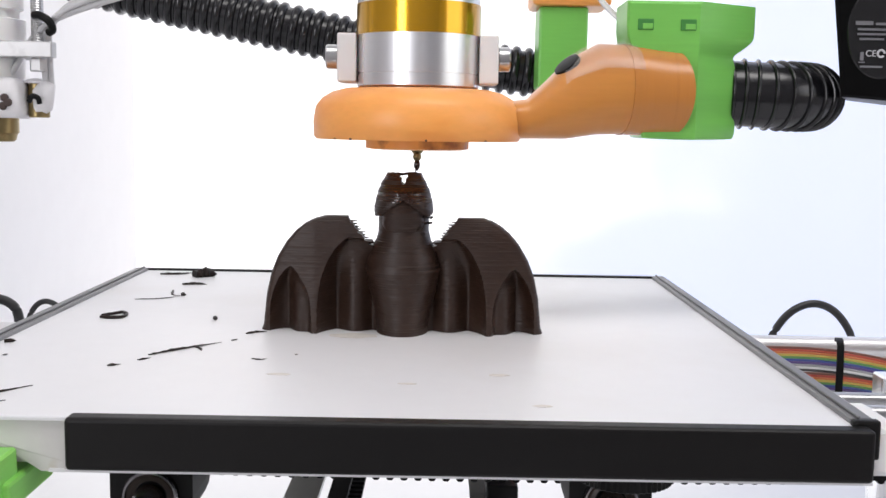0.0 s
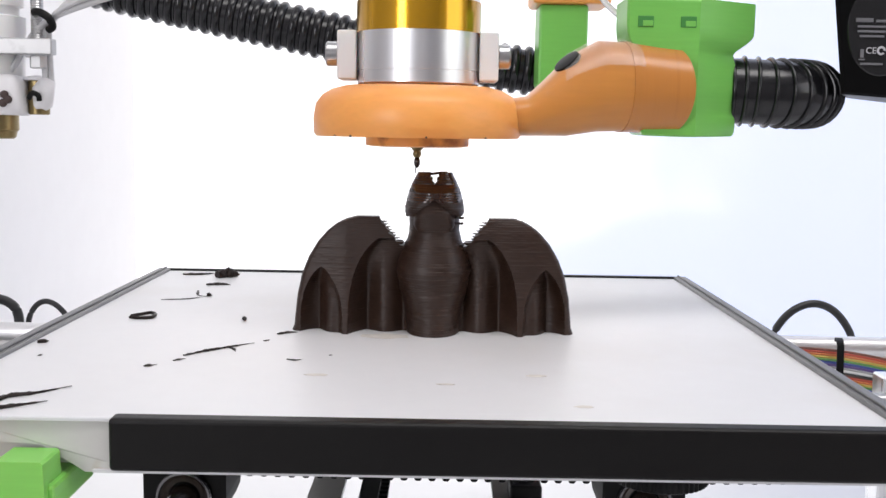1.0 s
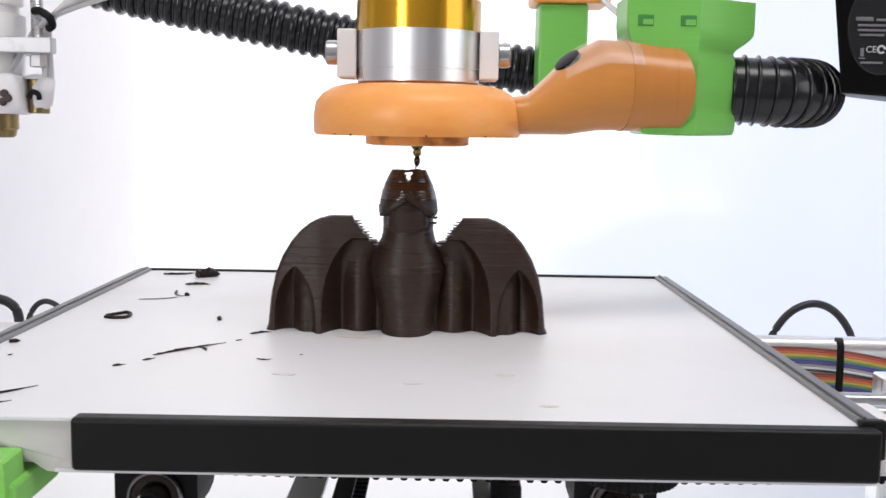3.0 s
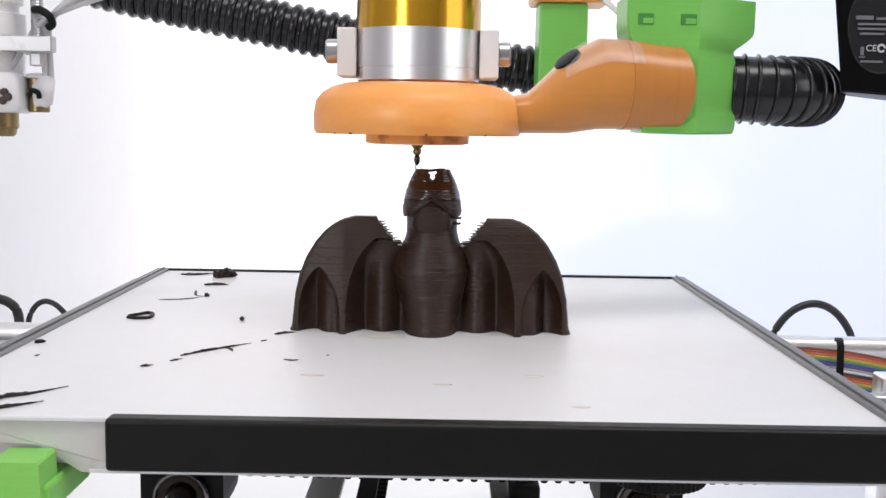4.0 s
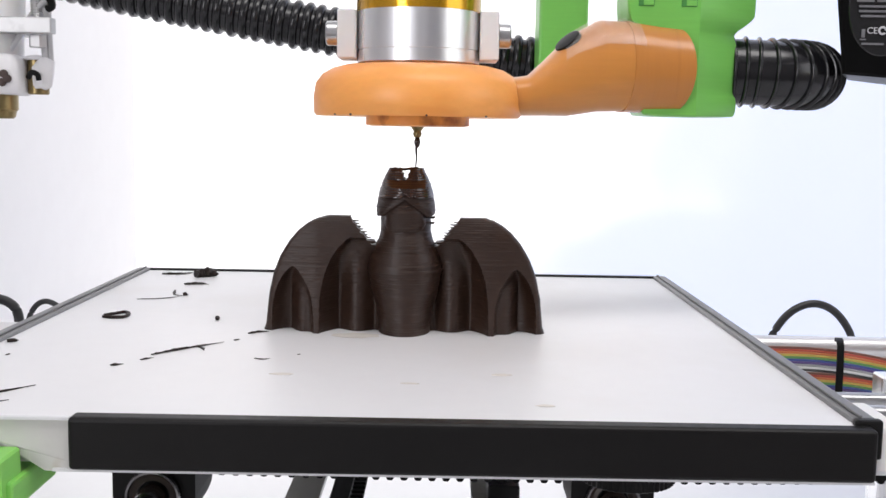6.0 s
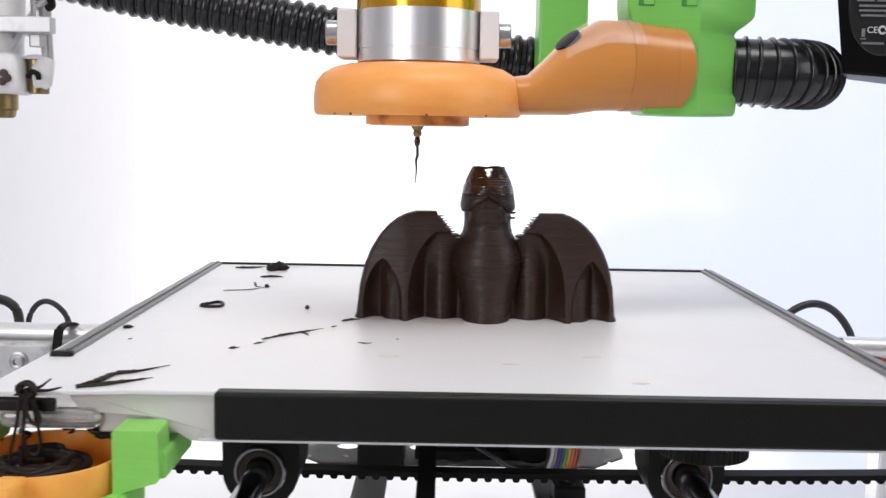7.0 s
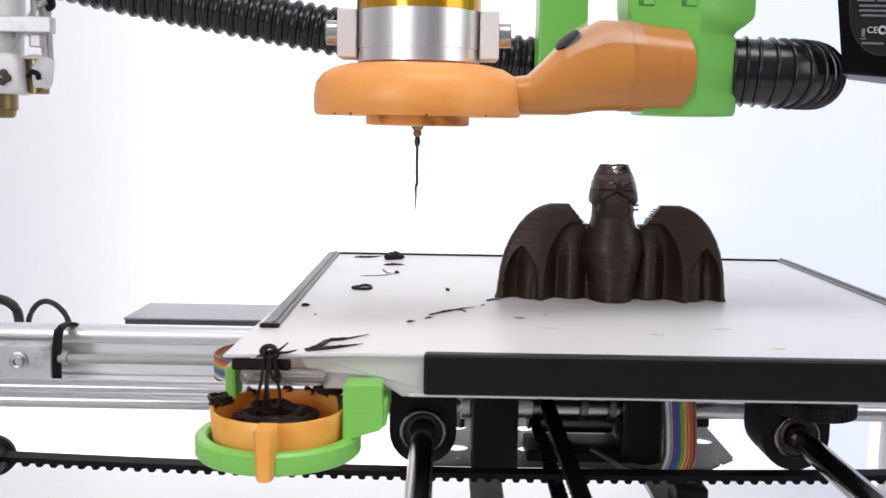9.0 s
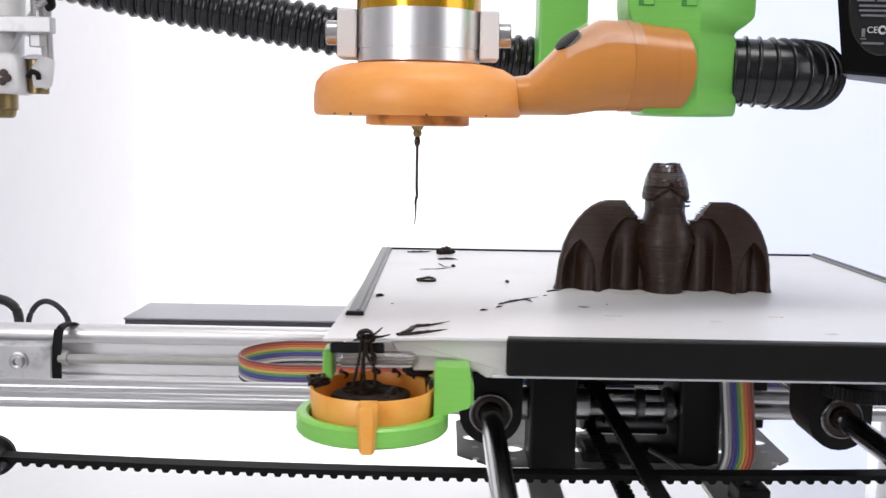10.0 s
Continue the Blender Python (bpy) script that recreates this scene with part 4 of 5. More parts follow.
front_belt()
bm = B()
lathe(bm, (-0.1622, 0.356, -0.0545), (0, 1, 0), [(0, 0.0058), (0.001, 0.0074), (0.003, 0.0074), (0.004, 0.0058), (0.014, 0.0058), (0.015, 0.0074), (0.017, 0.0074), (0.018, 0.0058)], 40)
idler = solo("belt_pulley", bm, BLACK, (-0.1622, 0.365, -0.062), "black plastic belt pulley", "pulley", "", "", 40)
solo("frame_post", box(B(), (0.2160, 0.500, -0.300), (0.2280, 0.515, -0.050), 0.001), ALU, (0.222, 0.508, -0.300), "plain upright aluminium frame post", "post")

# ---- print head, which rises and sinks ----
head = thing("print_head", (-0.0093, 0.352, 0.0540), "chocolate extruder with aluminium barrel and orange nozzle duct", "print head")
HX, HY = -0.0092, 0.352


def build_head():
    barrel = part("barrel", lathe(B(), (HX, HY, 0.0800), (0, 0, 1), [(0, 0.0192), (0.0005, 0.0201), (0.0042, 0.0201), (0.0043, 0.0199), (0.0046, 0.0199), (0.0047, 0.0202), (0.080, 0.0202), (0.0805, 0.0195)], 96), ALU, head, "shiny aluminium barrel", 30)
    part("tape_band", lathe(B(), (HX, HY, 0.0968), (0, 0, 1), [(0, 0.0201), (0.0001, 0.02045), (0.0100, 0.02045), (0.0101, 0.0201)], 96, False), KAPTON, head, "glossy amber tape wound round the barrel", 30)
    for sx in (-1, 1):
        x = HX + sx * 0.0200
        lug = part("side_lug", box(B(), (min(x, x + sx * 0.0062), HY - 0.008, 0.0815), (max(x, x + sx * 0.0062), HY + 0.008, 0.0972), 0.0006), WHITE_PLASTIC, head, "white plastic lug")
        bm = B()
        lathe(bm, (x + sx * 0.0062, HY - 0.002, 0.0898), (sx, 0, 0), [(0, 0.0032), (0.0003, 0.0040), (0.0036, 0.0040), (0.0041, 0.0035), (0.0041, 0.0020), (0.0025, 0.0019)], 28)
        part("screw", bm, STEEL, lug, "steel cap screw", 30)
    # orange duct: flat rounded ring below the barrel
    bm = B()
    R = 0.0345
    prof = [(0.0636, 0.0300), (0.0630, R - 0.0010), (0.0640, R - 0.0002), (0.0690, R), (0.0738, R - 0.0008), (0.0766, R - 0.0030), (0.0785, R - 0.0062), (0.0796, R - 0.0105), (0.0797, 0.0100)]
    lathe(bm, (HX, HY, 0), (0, 0, 1), prof, 96)
    part("duct_ring", bm, ORANGE, head, "rounded orange printed air duct", 40)
    bm = B()
    lathe(bm, (HX, HY, 0.0598), (0, 0, 1), [(0, 0.0150), (0.0004, 0.0172), (0.0036, 0.0172), (0.0040, 0.0172)], 64)
    part("duct_collar", bm, ORANGE_DIRTY, head, "chocolate-stained orange collar", 40)
    bm = B()
    lathe(bm, (HX, HY, 0.0562), (0, 0, 1), [(0, 0.0006), (0.0002, 0.0011), (0.0012, 0.0015), (0.0022, 0.0012), (0.0028, 0.0018), (0.0040, 0.0024)], 24)
    part("nozzle", bm, BRASS, head, "small brass nozzle tip", 50)
    # funnel that joins the hose to the ring
    rings = []
    key = ((0.0180, 0.0700, 0.0060, 0.0110, 2.6), (0.0269, 0.0706, 0.0066, 0.0120, 2.6), (0.0325, 0.0733, 0.0092, 0.0125, 2.5), (0.0405, 0.0774, 0.0132, 0.0132, 2.4),
           (0.0503, 0.0808, 0.0150, 0.0140, 2.2), (0.0600, 0.0808, 0.0147, 0.0142, 2.1), (0.0680, 0.0803, 0.0143, 0.0143, 2.0), (0.0748, 0.0800, 0.0141, 0.0142, 2.0))
    steps = 40
    for s in range(steps + 1):
        u = s / steps * (len(key) - 1)
        i = min(int(u), len(key) - 2)
        f = u - i
        f = f * f * (3 - 2 * f) if 0 < i < len(key) - 2 else f
        x, z, hz, hy, pw = [a + (b - a) * f for a, b in zip(key[i], key[i + 1])]
        ring = []
        for k in range(48):
            a = 2 * math.pi * k / 48
            c, sn = math.cos(a), math.sin(a)
            ring.append(Vector((x - 0.40 * (s / steps) ** 2 * hy * math.copysign(abs(c) ** (2 / pw), c), HY + 0.004 * s / steps + hy * math.copysign(abs(c) ** (2 / pw), c), z + hz * math.copysign(abs(sn) ** (2 / pw), sn))))
        rings.append(ring)
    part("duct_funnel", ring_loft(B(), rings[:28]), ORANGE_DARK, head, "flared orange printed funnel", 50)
    grow = [[p + (p - sum(r, Vector()) / 48).normalized() * 0.0003 for p in r] for r in rings[27:]]
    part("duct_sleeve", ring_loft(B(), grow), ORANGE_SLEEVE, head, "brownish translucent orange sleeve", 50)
    film = []
    for i, r in enumerate(rings[15:31]):
        mid = sum(r, Vector()) / 48
        film.append([p + (p - mid).normalized() * (0.0006 + 0.0009 * math.sin(math.pi * i / 15) * abs(math.sin(k * 0.9 + i * 0.25))) for k, p in enumerate(r[6:22])])
    part("clear_tape", ring_loft(B(), film, False), CLEAR_FILM, head, "crinkled clear tape", 60)
    for ang, zz, rr in ((-138, 0.0633, 0.0003), (-126, 0.0633, 0.0004), (-84, 0.0633, 0.0003), (-50, 0.0633, 0.0003)):
        ra = 0.0342 if zz < 0.07 else 0.0335
        px, py = HX + ra * math.cos(radians(ang)), HY + ra * math.sin(radians(ang))
        part("residue_speck", lathe(B(), (px, py, zz), (math.cos(radians(ang)), math.sin(radians(ang)), 0.1), [(-0.0004, rr * 1.2), (-0.0001, rr * 0.8), (0.0001, rr * 0.3)], 7), SCORCH, head, "dark chocolate speck", 60)
    part("funnel_patch", lathe(B(), (0.0392, 0.3478, 0.0888), (-0.62, -0.3, 0.72), [(-0.003, 0.0052), (0.0000, 0.0046), (0.0003, 0.0030), (0.0004, 0.001)], 24), BLACK, head, "dark patch on the funnel", 40)


build_head()


def hose_clamp(name, x, y, z, label):
    """Green split clamp round a hose with a screw block on top."""
    t = thing(name, (x, y, z - 0.0165), label, "hose clamp", "green hose clamps")
    bm = B()
    out = [(-0.0205, 0.0285), (-0.0205, 0.0150), (-0.0160, 0.0120), (-0.0120, 0.0020), (-0.0125, -0.0100), (-0.0150, -0.0155), (-0.0130, -0.0166), (0.0155, -0.0166), (0.0168, -0.0155), (0.0169, -0.0102), (0.0158, -0.0086), (0.0170, -0.0050),
           (0.0181, -0.0005), (0.0172, 0.0055), (0.0157, 0.0098), (0.0155, 0.0120), (0.0185, 0.0145), (0.0208, 0.0170), (0.0211, 0.0190), (0.0211, 0.0285)]
    for _ in range(2):
        out = [out[0]] + [(p[0] * (1 - f) + q[0] * f, p[1] * (1 - f) + q[1] * f) for p, q in zip(out, out[1:]) for f in (0.25, 0.75)] + [out[-1]]
    ring_loft(bm, [[Vector((x + (a if a < 0.003 else 0.003 + (a - 0.003) * 1.25 * k) * f, y + yy, z + b * f)) for a, b in out] for f, yy, k in ((0.965, -0.0086, 0.02), (1.0, -0.0078, 0.06), (1.0, 0.0052, 0.97), (1.0, 0.0064, 1.0), (1.0, 0.0140, 1.0), (0.97, 0.0150, 1.0))])
    body = part("clamp_body", bm, GREEN, t, "bright green printed plastic", 30)
    # raised dark plates paint the slots' shade; each nut box is a lit floor
    for dx in (-0.0170, -0.0030):
        slot = part("slot_shade", box(B(), (x + dx, y - 0.0089, z + 0.0190), (x + dx + 0.0052, y - 0.0082, z + 0.0226), 0.0002, 1), SLOT_SHADE, body, "raised dark plate painted as the shade in a nut slot")
        part("nut", box(B(), (x + dx + 0.0016, y - 0.0091, z + 0.0193), (x + dx + 0.0049, y - 0.0088, z + 0.0211), 0.0001, 1), GREEN, slot)
    return t


# clamp green darkened to the shade inside the slots
SLOT_SHADE = material("green_slot_shade", (0.05, 0.24, 0.045), 0.5, grain=0.1)
clamp_a = hose_clamp("hose_clamp", 0.0795, 0.358, 0.0812, "bright green printed clamp holding the front hose")
clamp_b = thing("hose_clamp", (0.056, 0.53, 0.0870), "bright green printed clamp holding the rear hose", "hose clamp", "green hose clamps")
part("clamp_body", box(B(), (0.0446, 0.515, 0.0870), (0.0682, 0.540, 0.1262), 0.0012), GREEN, clamp_b, "bright green printed plastic")
part("clamp_cap", box(B(), (0.0410, 0.512, 0.1264), (0.0790, 0.545, 0.1500), 0.002), ORANGE, clamp_b, "orange printed block")


def hose(points, r, ridge, label, height=0.14, width=0.36):
    """Corrugated hose: an inner tube with raised rounded ribs."""
    t = thing("corrugated_hose", points[0], label, "hose", "black corrugated hoses")
    line = spline(points, 60)
    part("inner_tube", tube(B(), line[::4] + [line[-1]], r * 0.90, 28), HOSE, t, "", 60)
    run, nxt = 0.0, ridge / 2
    for p, q in zip(line, line[1:]):
        run += (q - p).length
        if run >= nxt:
            nxt += ridge
            d = (q - p).normalized()
            bm = B()
            prof = [(ridge * width * math.cos(k * math.pi / 6) * -1, r * (0.90 + height * math.sin(k * math.pi / 6))) for k in range(7)]
            lathe(bm, q, d, prof, 28, False)
            part("rib", bm, HOSE, t, "", 70)
    return t


hose_a = hose([(0.0930, 0.373, 0.0808), (0.1030, 0.372, 0.0808), (0.1140, 0.371, 0.0803), (0.1245, 0.375, 0.0802), (0.1325, 0.386, 0.0805), (0.1350, 0.403, 0.0812), (0.1335, 0.440, 0.0830)], 0.0126, 0.0043, "glossy black corrugated hose on the air duct", 0.085, 0.17)
hose_b = hose([(0.0640, 0.552, 0.0945), (0.0382, 0.552, 0.0970), (-0.0080, 0.552, 0.1033), (-0.0555, 0.552, 0.1119), (-0.1100, 0.552, 0.1228), (-0.1862, 0.552, 0.1394), (-0.245, 0.552, 0.1562), (-0.3225, 0.552, 0.179)], 0.0120, 0.0064, "black corrugated hose running behind the extruder", 0.17)

# second hot end beside the extruder
hot = thing("hot_end", (-0.1467, 0.352, 0.0615), "white-wrapped hot end with a brass nozzle", "hot end")
part("insulator", lathe(B(), (-0.1500, 0.352, 0.0925), (0, 0, 1), [(0, 0.0100), (0.0005, 0.0105), (0.0075, 0.0105), (0.0080, 0.0085), (0.0105, 0.0085), (0.0110, 0.0098), (0.060, 0.0098)], 40), WHITE_PLASTIC, hot, "white plastic insulator", 30)
part("insulator", lathe(B(), (-0.1500, 0.352, 0.0790), (0, 0, 1), [(0, 0.0085), (0.0006, 0.0098), (0.0085, 0.0100), (0.0090, 0.0095)], 40), WHITE_PLASTIC, hot, "", 30)
bm = box(B(), (-0.175, 0.3400, 0.0874), (-0.1262, 0.3446, 0.0925), 0.0004)
box(bm, (-0.175, 0.3447, 0.0876), (-0.1400, 0.362, 0.0923), 0.0004)
part("mount_plate", bm, BRACKET, hot, "flat aluminium mounting plate")
bm = B()
lathe(bm, (-0.1328, 0.346, 0.0925), (0, 0, 1), [(k * 0.0004, 0.0019 + (0.0002 if k % 2 else 0)) for k in range(80)], 14)
part("threaded_rod", bm, STEEL, hot, "thin threaded rod", 20)
part("nut", lathe(B(), (-0.1328, 0.346, 0.0832), (0, 0, 1), [(0, 0.0024), (0.0003, 0.0028), (0.0038, 0.0028), (0.0041, 0.0024)], 6), BRACKET, hot)
bm = B()
box(bm, (-0.175, 0.3420, 0.0682), (-0.1385, 0.360, 0.0810), 0.0025, 3)
for v in bm.verts:
    v.co += Vector((noise.noise(v.co * 300), noise.noise(v.co * 310 + Vector((5, 0, 0))), noise.noise(v.co * 290 + Vector((0, 9, 0))))) * 0.0009
part("heater_block", bm, TAPE_WHITE, hot, "heater block wrapped in white tape", 60)
bm = B()
lathe(bm, (-0.1352, 0.352, 0.0683), (0, 0, 1), [(0, 0.0030), (0.0003, 0.0034), (0.0110, 0.0034), (0.0118, 0.0028)], 28)
part("brass_fitting", bm, BRASS, hot, "", 30)
bm = B()
lathe(bm, (-0.1334, 0.350, 0.0702), (0.15, 0, 1), [(0, 0.0018), (0.001, 0.0030), (0.006, 0.0034), (0.009, 0.0030), (0.0102, 0.0014)], 14)
for v in bm.verts:
    v.co += Vector((noise.noise(v.co * 420), noise.noise(v.co * 430 + Vector((5, 0, 0))), noise.noise(v.co * 440 + Vector((0, 9, 0))))) * 0.0008
part("tape_lump", bm, TAPE_WHITE, hot, "", 60)
bm = lathe(B(), (-0.1356, 0.352, 0.0795), (0, 0, 1), [(0, 0.0044), (0.0006, 0.0046), (0.0014, 0.0030), (0.0018, 0.0008)], 20)
part("tape_lump", bm, TAPE_WHITE, hot, "", 60)
part("nozzle", lathe(B(), (-0.1480, 0.352, 0.0602), (0, 0, 1), [(0, 0.0038), (0.0006, 0.0046), (0.0024, 0.0050), (0.0030, 0.0056), (0.0090, 0.0056)], 32), BRASS, hot, "brass nozzle", 30)
part("neck", lathe(B(), (-0.1500, 0.352, 0.0805), (0, 0, 1), [(0, 0.0078), (0.003, 0.0078)], 24), BRASS, hot, "", 30)
for i, (px, pz) in enumerate(((-0.1424, 0.0745), (-0.1413, 0.0730), (-0.1430, 0.0718))):
    part("scorch_mark", lathe(B(), (px, 0.3412, pz), (0, -1, 0), [(-0.0006, 0.0014), (0.0004, 0.0012), (0.0006, 0.0005)], 9), SCORCH, hot, "dark scorch mark", 60)
part("hook", tube(B(), spline([(-0.1360, 0.3455, 0.0735), (-0.1345, 0.3445, 0.0752), (-0.1328, 0.3450, 0.0745), (-0.1326, 0.3455, 0.0728)], 6), 0.0009, 8), BLACK, hot, "black wire hook", 60)
for pts in (((-0.1440, 0.347, 0.0800), (-0.1400, 0.3475, 0.0860), (-0.1370, 0.348, 0.0915), (-0.1315, 0.345, 0.0965), (-0.1240, 0.345, 0.1010), (-0.1080, 0.345, 0.1065), (-0.090, 0.348, 0.112)),
            ((-0.1320, 0.350, 0.0780), (-0.1320, 0.349, 0.0880), (-0.1300, 0.346, 0.0960), (-0.1230, 0.344, 0.1028), (-0.1080, 0.344, 0.1085), (-0.090, 0.348, 0.114)),
            ((-0.1305, 0.351, 0.0780), (-0.1305, 0.350, 0.0900), (-0.1285, 0.346, 0.0970), (-0.1220, 0.345, 0.1045), (-0.1100, 0.345, 0.1105), (-0.090, 0.348, 0.118))):
    part("heater_wire", tube(B(), spline(pts, 8), 0.0010, 10), CABLE_GREY, hot, "grey sleeved wire", 60)
bm = B()
tube(bm, spline([(-0.1330, 0.3440, 0.1010), (-0.1305, 0.3425, 0.1008), (-0.1275, 0.3420, 0.0990), (-0.1268, 0.3430, 0.0965), (-0.1285, 0.3440, 0.0955)], 6), 0.0013, 10)
part("wire_tie", bm, BLACK, hot, "black tie round the wires", 60)

# black box with a printed label
def label_box():
    t = thing("black_box", (0.150, 0.37, 0.0795), "black plastic device box with grey printed label", "device")
    bm = B()
    ring_loft(bm, [[Vector((x + d * sx + (back if x < 0.14 else 0), y, z + d * sz)) for x, z, sx, sz in ((0.1345, 0.0800, 1, 1), (0.185, 0.0765, -1, 1), (0.185, 0.150, -1, -1), (0.1258, 0.150, 1, -1))]
                   for y, d, back in ((0.3600, 0.0008, 0), (0.3608, 0.0, 0), (0.3990, 0.0, 0.0165), (0.4000, 0.0008, 0.0165))])
    part("case", bm, BLACK_CASE, t, "black plastic case")
    bm = B()
    lathe(bm, (0.1468, 0.3600, 0.1020), (0, -1, 0), [(0, 0.0118), (0.0004, 0.0115)], 40)
    for v in bm.verts:
        v.co.z = 0.1020 + (v.co.z - 0.1020) * 1.35
    part("label_panel", bm, material("black_label", (0.012, 0.012, 0.013), 0.25, grain=0.1), t, "glossy black oval label", 40)
    for z, x0, x1, h in ((0.1040, 0.1402, 0.1460, 0.0013), (0.1040, 0.1470, 0.1520, 0.0008), (0.1022, 0.1410, 0.1520, 0.0007), (0.1006, 0.1410, 0.1505, 0.0007), (0.0990, 0.1418, 0.1500, 0.0007), (0.0898, 0.1425, 0.1500, 0.0007)):
        part("print_bar", box(B(), (x0 - 0.0027, 0.3591, z), (x1 - 0.0027, 0.3595, z + h)), LABEL_INK, t)
    # marks: bin outline and arrow disc
    part("bin_mark", box(B(), (0.1396, 0.3591, 0.0922), (0.1408, 0.3595, 0.0950), 0.0001, 1), LABEL_INK, t)
    part("bin_bar", box(B(), (0.1392, 0.3591, 0.0914), (0.1412, 0.3595, 0.0918)), LABEL_INK, t)
    part("recycle_mark", arc_plate(B(), (0, 0), 0.0008, 0.0015, 0, 0.0004, 0, 320, 20, 0.0001), LABEL_MARK, t).matrix_local = Matrix.Translation(Vector((0.1466, 0.3594, 0.0946)) - ORIGIN[t.name]) @ pose(0, 0, 0, 90) @ Matrix.Translation(ORIGIN[t.name])
    cu = bpy.data.curves.new("ce_mark", "FONT")
    cu.body, cu.size, cu.extrude = "CE", 0.0030, 0.0001
    txt = new("ce_mark_curve", cu)
    bpy.context.view_layer.update()
    me = bpy.data.meshes.new_from_object(txt.evaluated_get(bpy.context.evaluated_depsgraph_get()))
    bpy.data.objects.remove(txt)
    ob = new("ce_mark", me)
    me.materials.append(LABEL_MARK)
    ob.parent = t
    ob.matrix_local = Matrix.Translation(Vector((0.1414, 0.3593, 0.0936)) - ORIGIN[t.name]) @ pose(0, 0, 0, 90)
    part("red_lead", tube(B(), spline([(0.1500, 0.3585, 0.1120), (0.1515, 0.3570, 0.1105), (0.1535, 0.3585, 0.1095)], 5), 0.0009, 8), WIRES[1], t, "short red wire", 60)
    return t


dev = label_box()
feed_tube = cable([(0.0520, 0.40, 0.1240), (0.0560, 0.385, 0.1130), (0.0600, 0.372, 0.1060), (0.0660, 0.362, 0.0985)], 0.0011, "thin clear plastic tube", CLEAR, "")

# chocolate at the nozzle: a bead on the tip, and a thread that creeps out of it
drop = solo("chocolate_bead", lathe(B(), (HX, HY, 0.0528), (0, 0, 1), [(0, 0.0003), (0.0008, 0.0009), (0.0020, 0.0011), (0.0030, 0.0009), (0.0038, 0.0005)], 16), CHOC_WET, (HX, HY, 0.0528), "dark chocolate bead on the nozzle tip", "chocolate", "", "", 60)
tip_line = spline([(HX, HY, 0.0840), (HX, HY, 0.0660), (HX + 0.0001, HY, 0.0622), (HX + 0.0001, HY, 0.0606), (HX - 0.0003, HY, 0.0590), (HX - 0.0002, HY, 0.0560), (HX - 0.0005, HY, 0.0512)], 6)
thread = solo("chocolate_thread", tube(B(), tip_line, lambda u, s: 0.00050 * (1.0 if u < 0.5 else max(0.34, 1.12 - (u - 0.5) * 1.6)), 10), CHOC_WET, (HX, HY, 0.0520), "thin thread of dark chocolate hanging from the nozzle", "chocolate", "", "", 60)

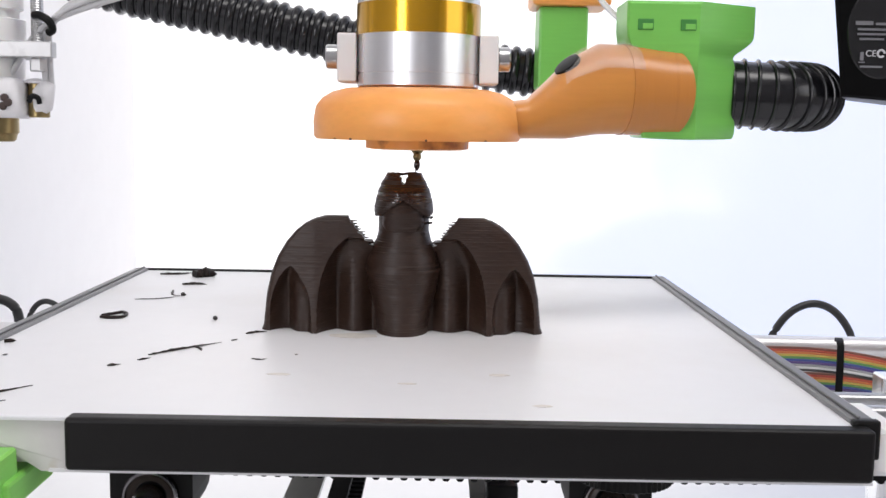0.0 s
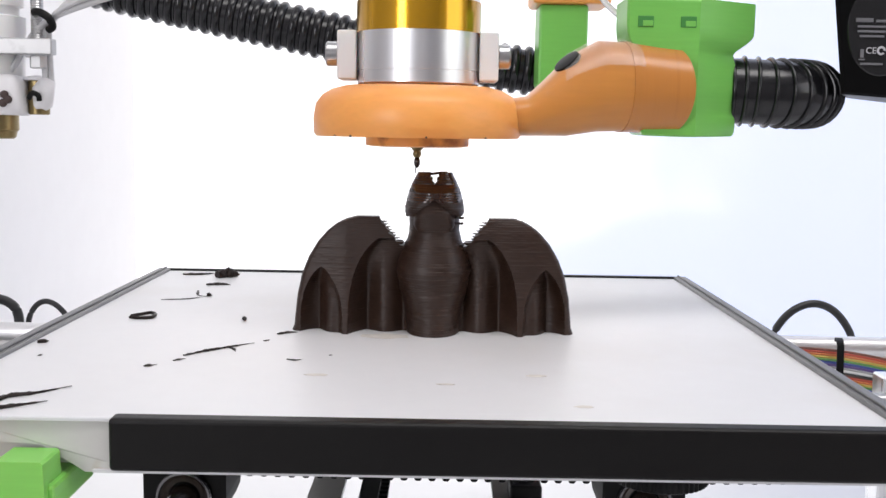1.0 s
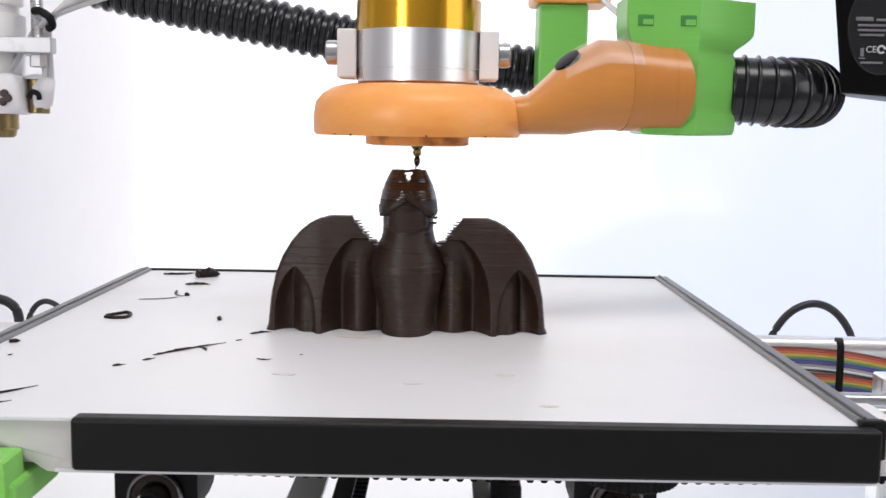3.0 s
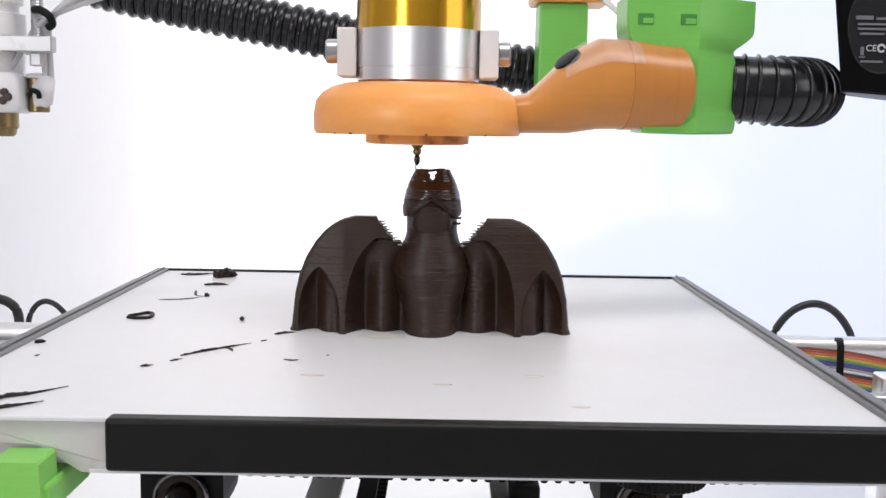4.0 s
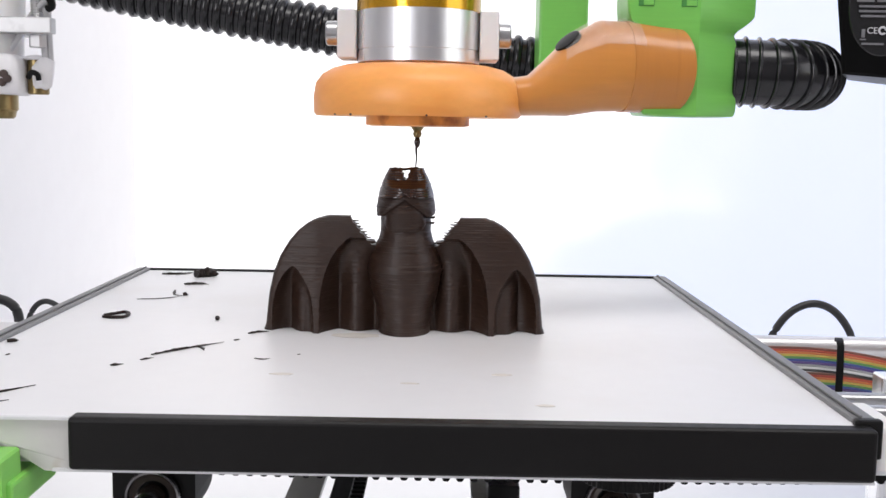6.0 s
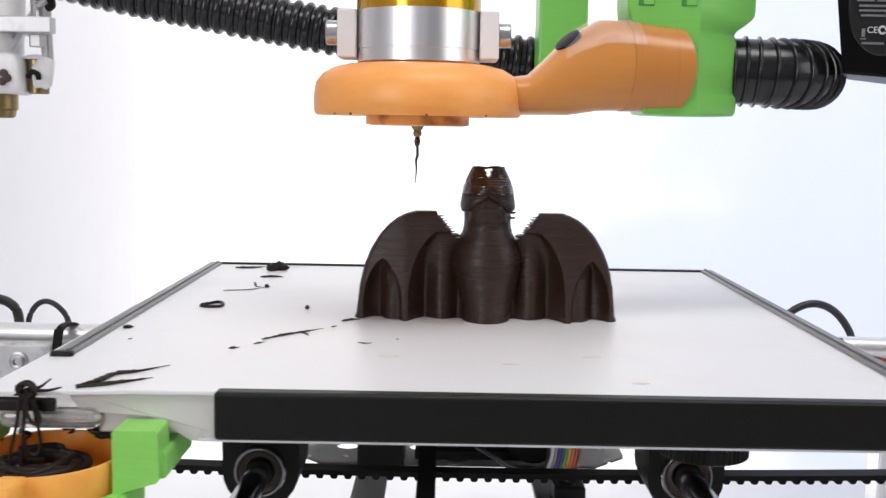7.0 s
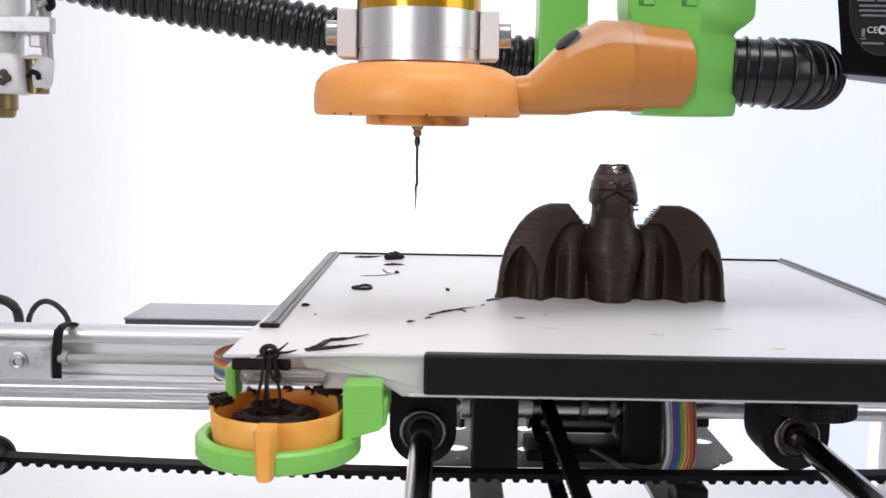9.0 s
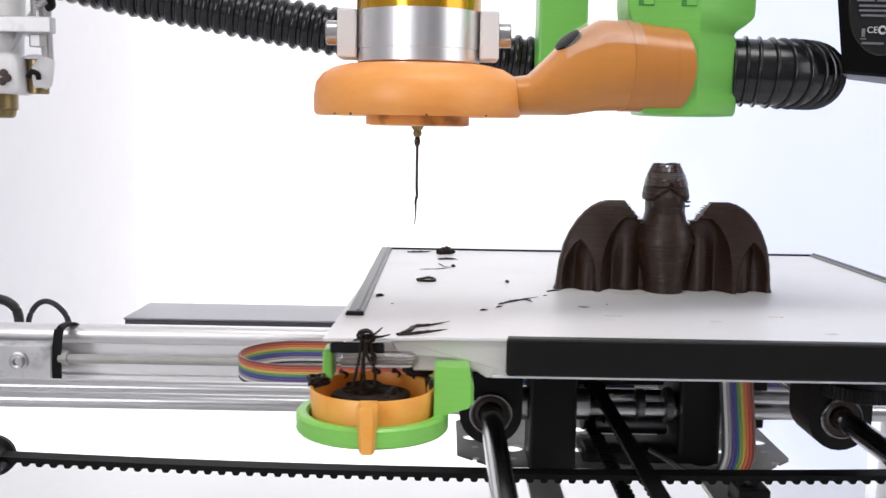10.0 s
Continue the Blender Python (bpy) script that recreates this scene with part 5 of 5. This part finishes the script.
# ---- motions ----
# bed: seconds, sideways and backward shift in millimetres
BED = ((0.0, 0, 0), (0.1, 0.0, -0.4), (0.2, 3.4, -1.0), (0.3, 6.2, -1.2), (0.4, 8.3, -1.2), (0.5, 8.4, -1.2), (0.7, 9.1, -0.9), (0.9, 9.8, -0.2), (1.0, 10.1, 0.0), (1.1, 10.1, 0.0), (1.3, 9.4, -0.1), (1.5, 8.7, -0.2),
       (1.7, 8.2, -0.2), (1.8, 5.1, -0.2), (1.9, 2.4, -0.2), (2.0, 1.0, -0.2), (2.2, 0.6, 0.3), (2.5, -0.4, 1.0), (2.7, -0.4, 0.9), (2.85, 0.0, 0.5), (2.95, 0.4, 0.2), (3.25, 7.6, -0.6), (3.5, 8.5, -0.5),
       (3.8, 9.3, -0.3), (3.9, 9.7, -0.2), (4.0, 9.3, -0.2), (4.2, 8.6, -0.1), (4.3, 7.4, 0), (4.4, 3.5, 0.1), (4.5, 1.0, 0.1), (4.7, 0.6, 0.2), (5.0, 0.2, 0.4), (5.1, 0.5, 0.2), (5.5, 0.45, 0.1), (5.7, 0.6, 0.2), (6.3, 0.8, 0.4), (6.45, 3.0, 2.2),
       (6.6, 10.0, 8.8), (6.8, 20.8, 18.8), (7.0, 28.6, 25.1), (7.5, 41.0, 36.4), (8.0, 54.5, 48.6), (8.5, 67.0, 60.0), (9.0, 80.5, 73.5), (9.5, 93.1, 85.4), (10.0, 106.8, 99.3))
HEAD_RISE = ((0.0, 0.0), (0.1, 0.0), (0.3, 0.95), (2.85, 0.95), (3.15, 1.75), (5.1, 1.75), (5.3, 3.0), (5.5, 4.4), (5.7, 5.9), (6.0, 7.6), (6.3, 7.8), (10.0, 7.8))
THREAD_DROP = ((0.0, 0.0), (0.3, 0.6), (3.0, 0.7), (4.5, 1.6), (5.7, 1.6), (6.2, 0.6), (6.8, -1.7), (7.0, -2.8), (7.5, -5.1), (8.0, -7.6), (8.5, -9.8), (9.0, -12.0), (9.5, -14.2), (10.0, -16.5))
TOP_RISE = ((0.0, 0.0), (0.3, 0.1), (2.5, 0.8), (4.5, 1.5), (6.0, 1.6), (10.0, 1.6))


def shifted(ob, rows):
    p = ORIGIN[ob.name].copy()
    walk(ob, [(t, Matrix.Translation(p + Vector((x, y, z)) * 0.001)) for t, x, y, z in rows])


def level(rows, t):
    for (a, u), (b, v) in zip(rows, rows[1:]):
        if t <= b:
            return u + (v - u) * (t - a) / (b - a)
    return rows[-1][1]


def motions():
    ride = [(t, x, y, 0) for t, x, y in BED]
    for ob in [bed, cup, heap, rimheap, rimheap2, loops, bat] + scraps:
        shifted(ob, ride)
    shifted(top, [(t, x, y, level(TOP_RISE, t)) for t, x, y in BED])
    for ob in (carriage, hanging_ribbon):
        shifted(ob, [(t, x, 0, 0) for t, x, y in BED])
    shifted(loop_ribbon, [(t, x / 2, 0, 0) for t, x, y in BED])
    for ob in (head, clamp_a, clamp_b, hose_a, hot, dev, feed_tube, drop):
        shifted(ob, [(t, 0, 0, z) for t, z in HEAD_RISE])
    # the rear hose is held far off at its upper end, so it swings up with the head
    hub = Matrix.Translation((-0.171, 0.552, 0.137))
    base = Matrix.Translation(ORIGIN[hose_b.name])
    walk(hose_b, [(t, hub @ Matrix.Rotation(-0.0036 * z, 4, "Y") @ hub.inverted() @ base) for t, z in HEAD_RISE])
    shifted(thread, [(t, 0, 0, z) for t, z in THREAD_DROP])


motions()
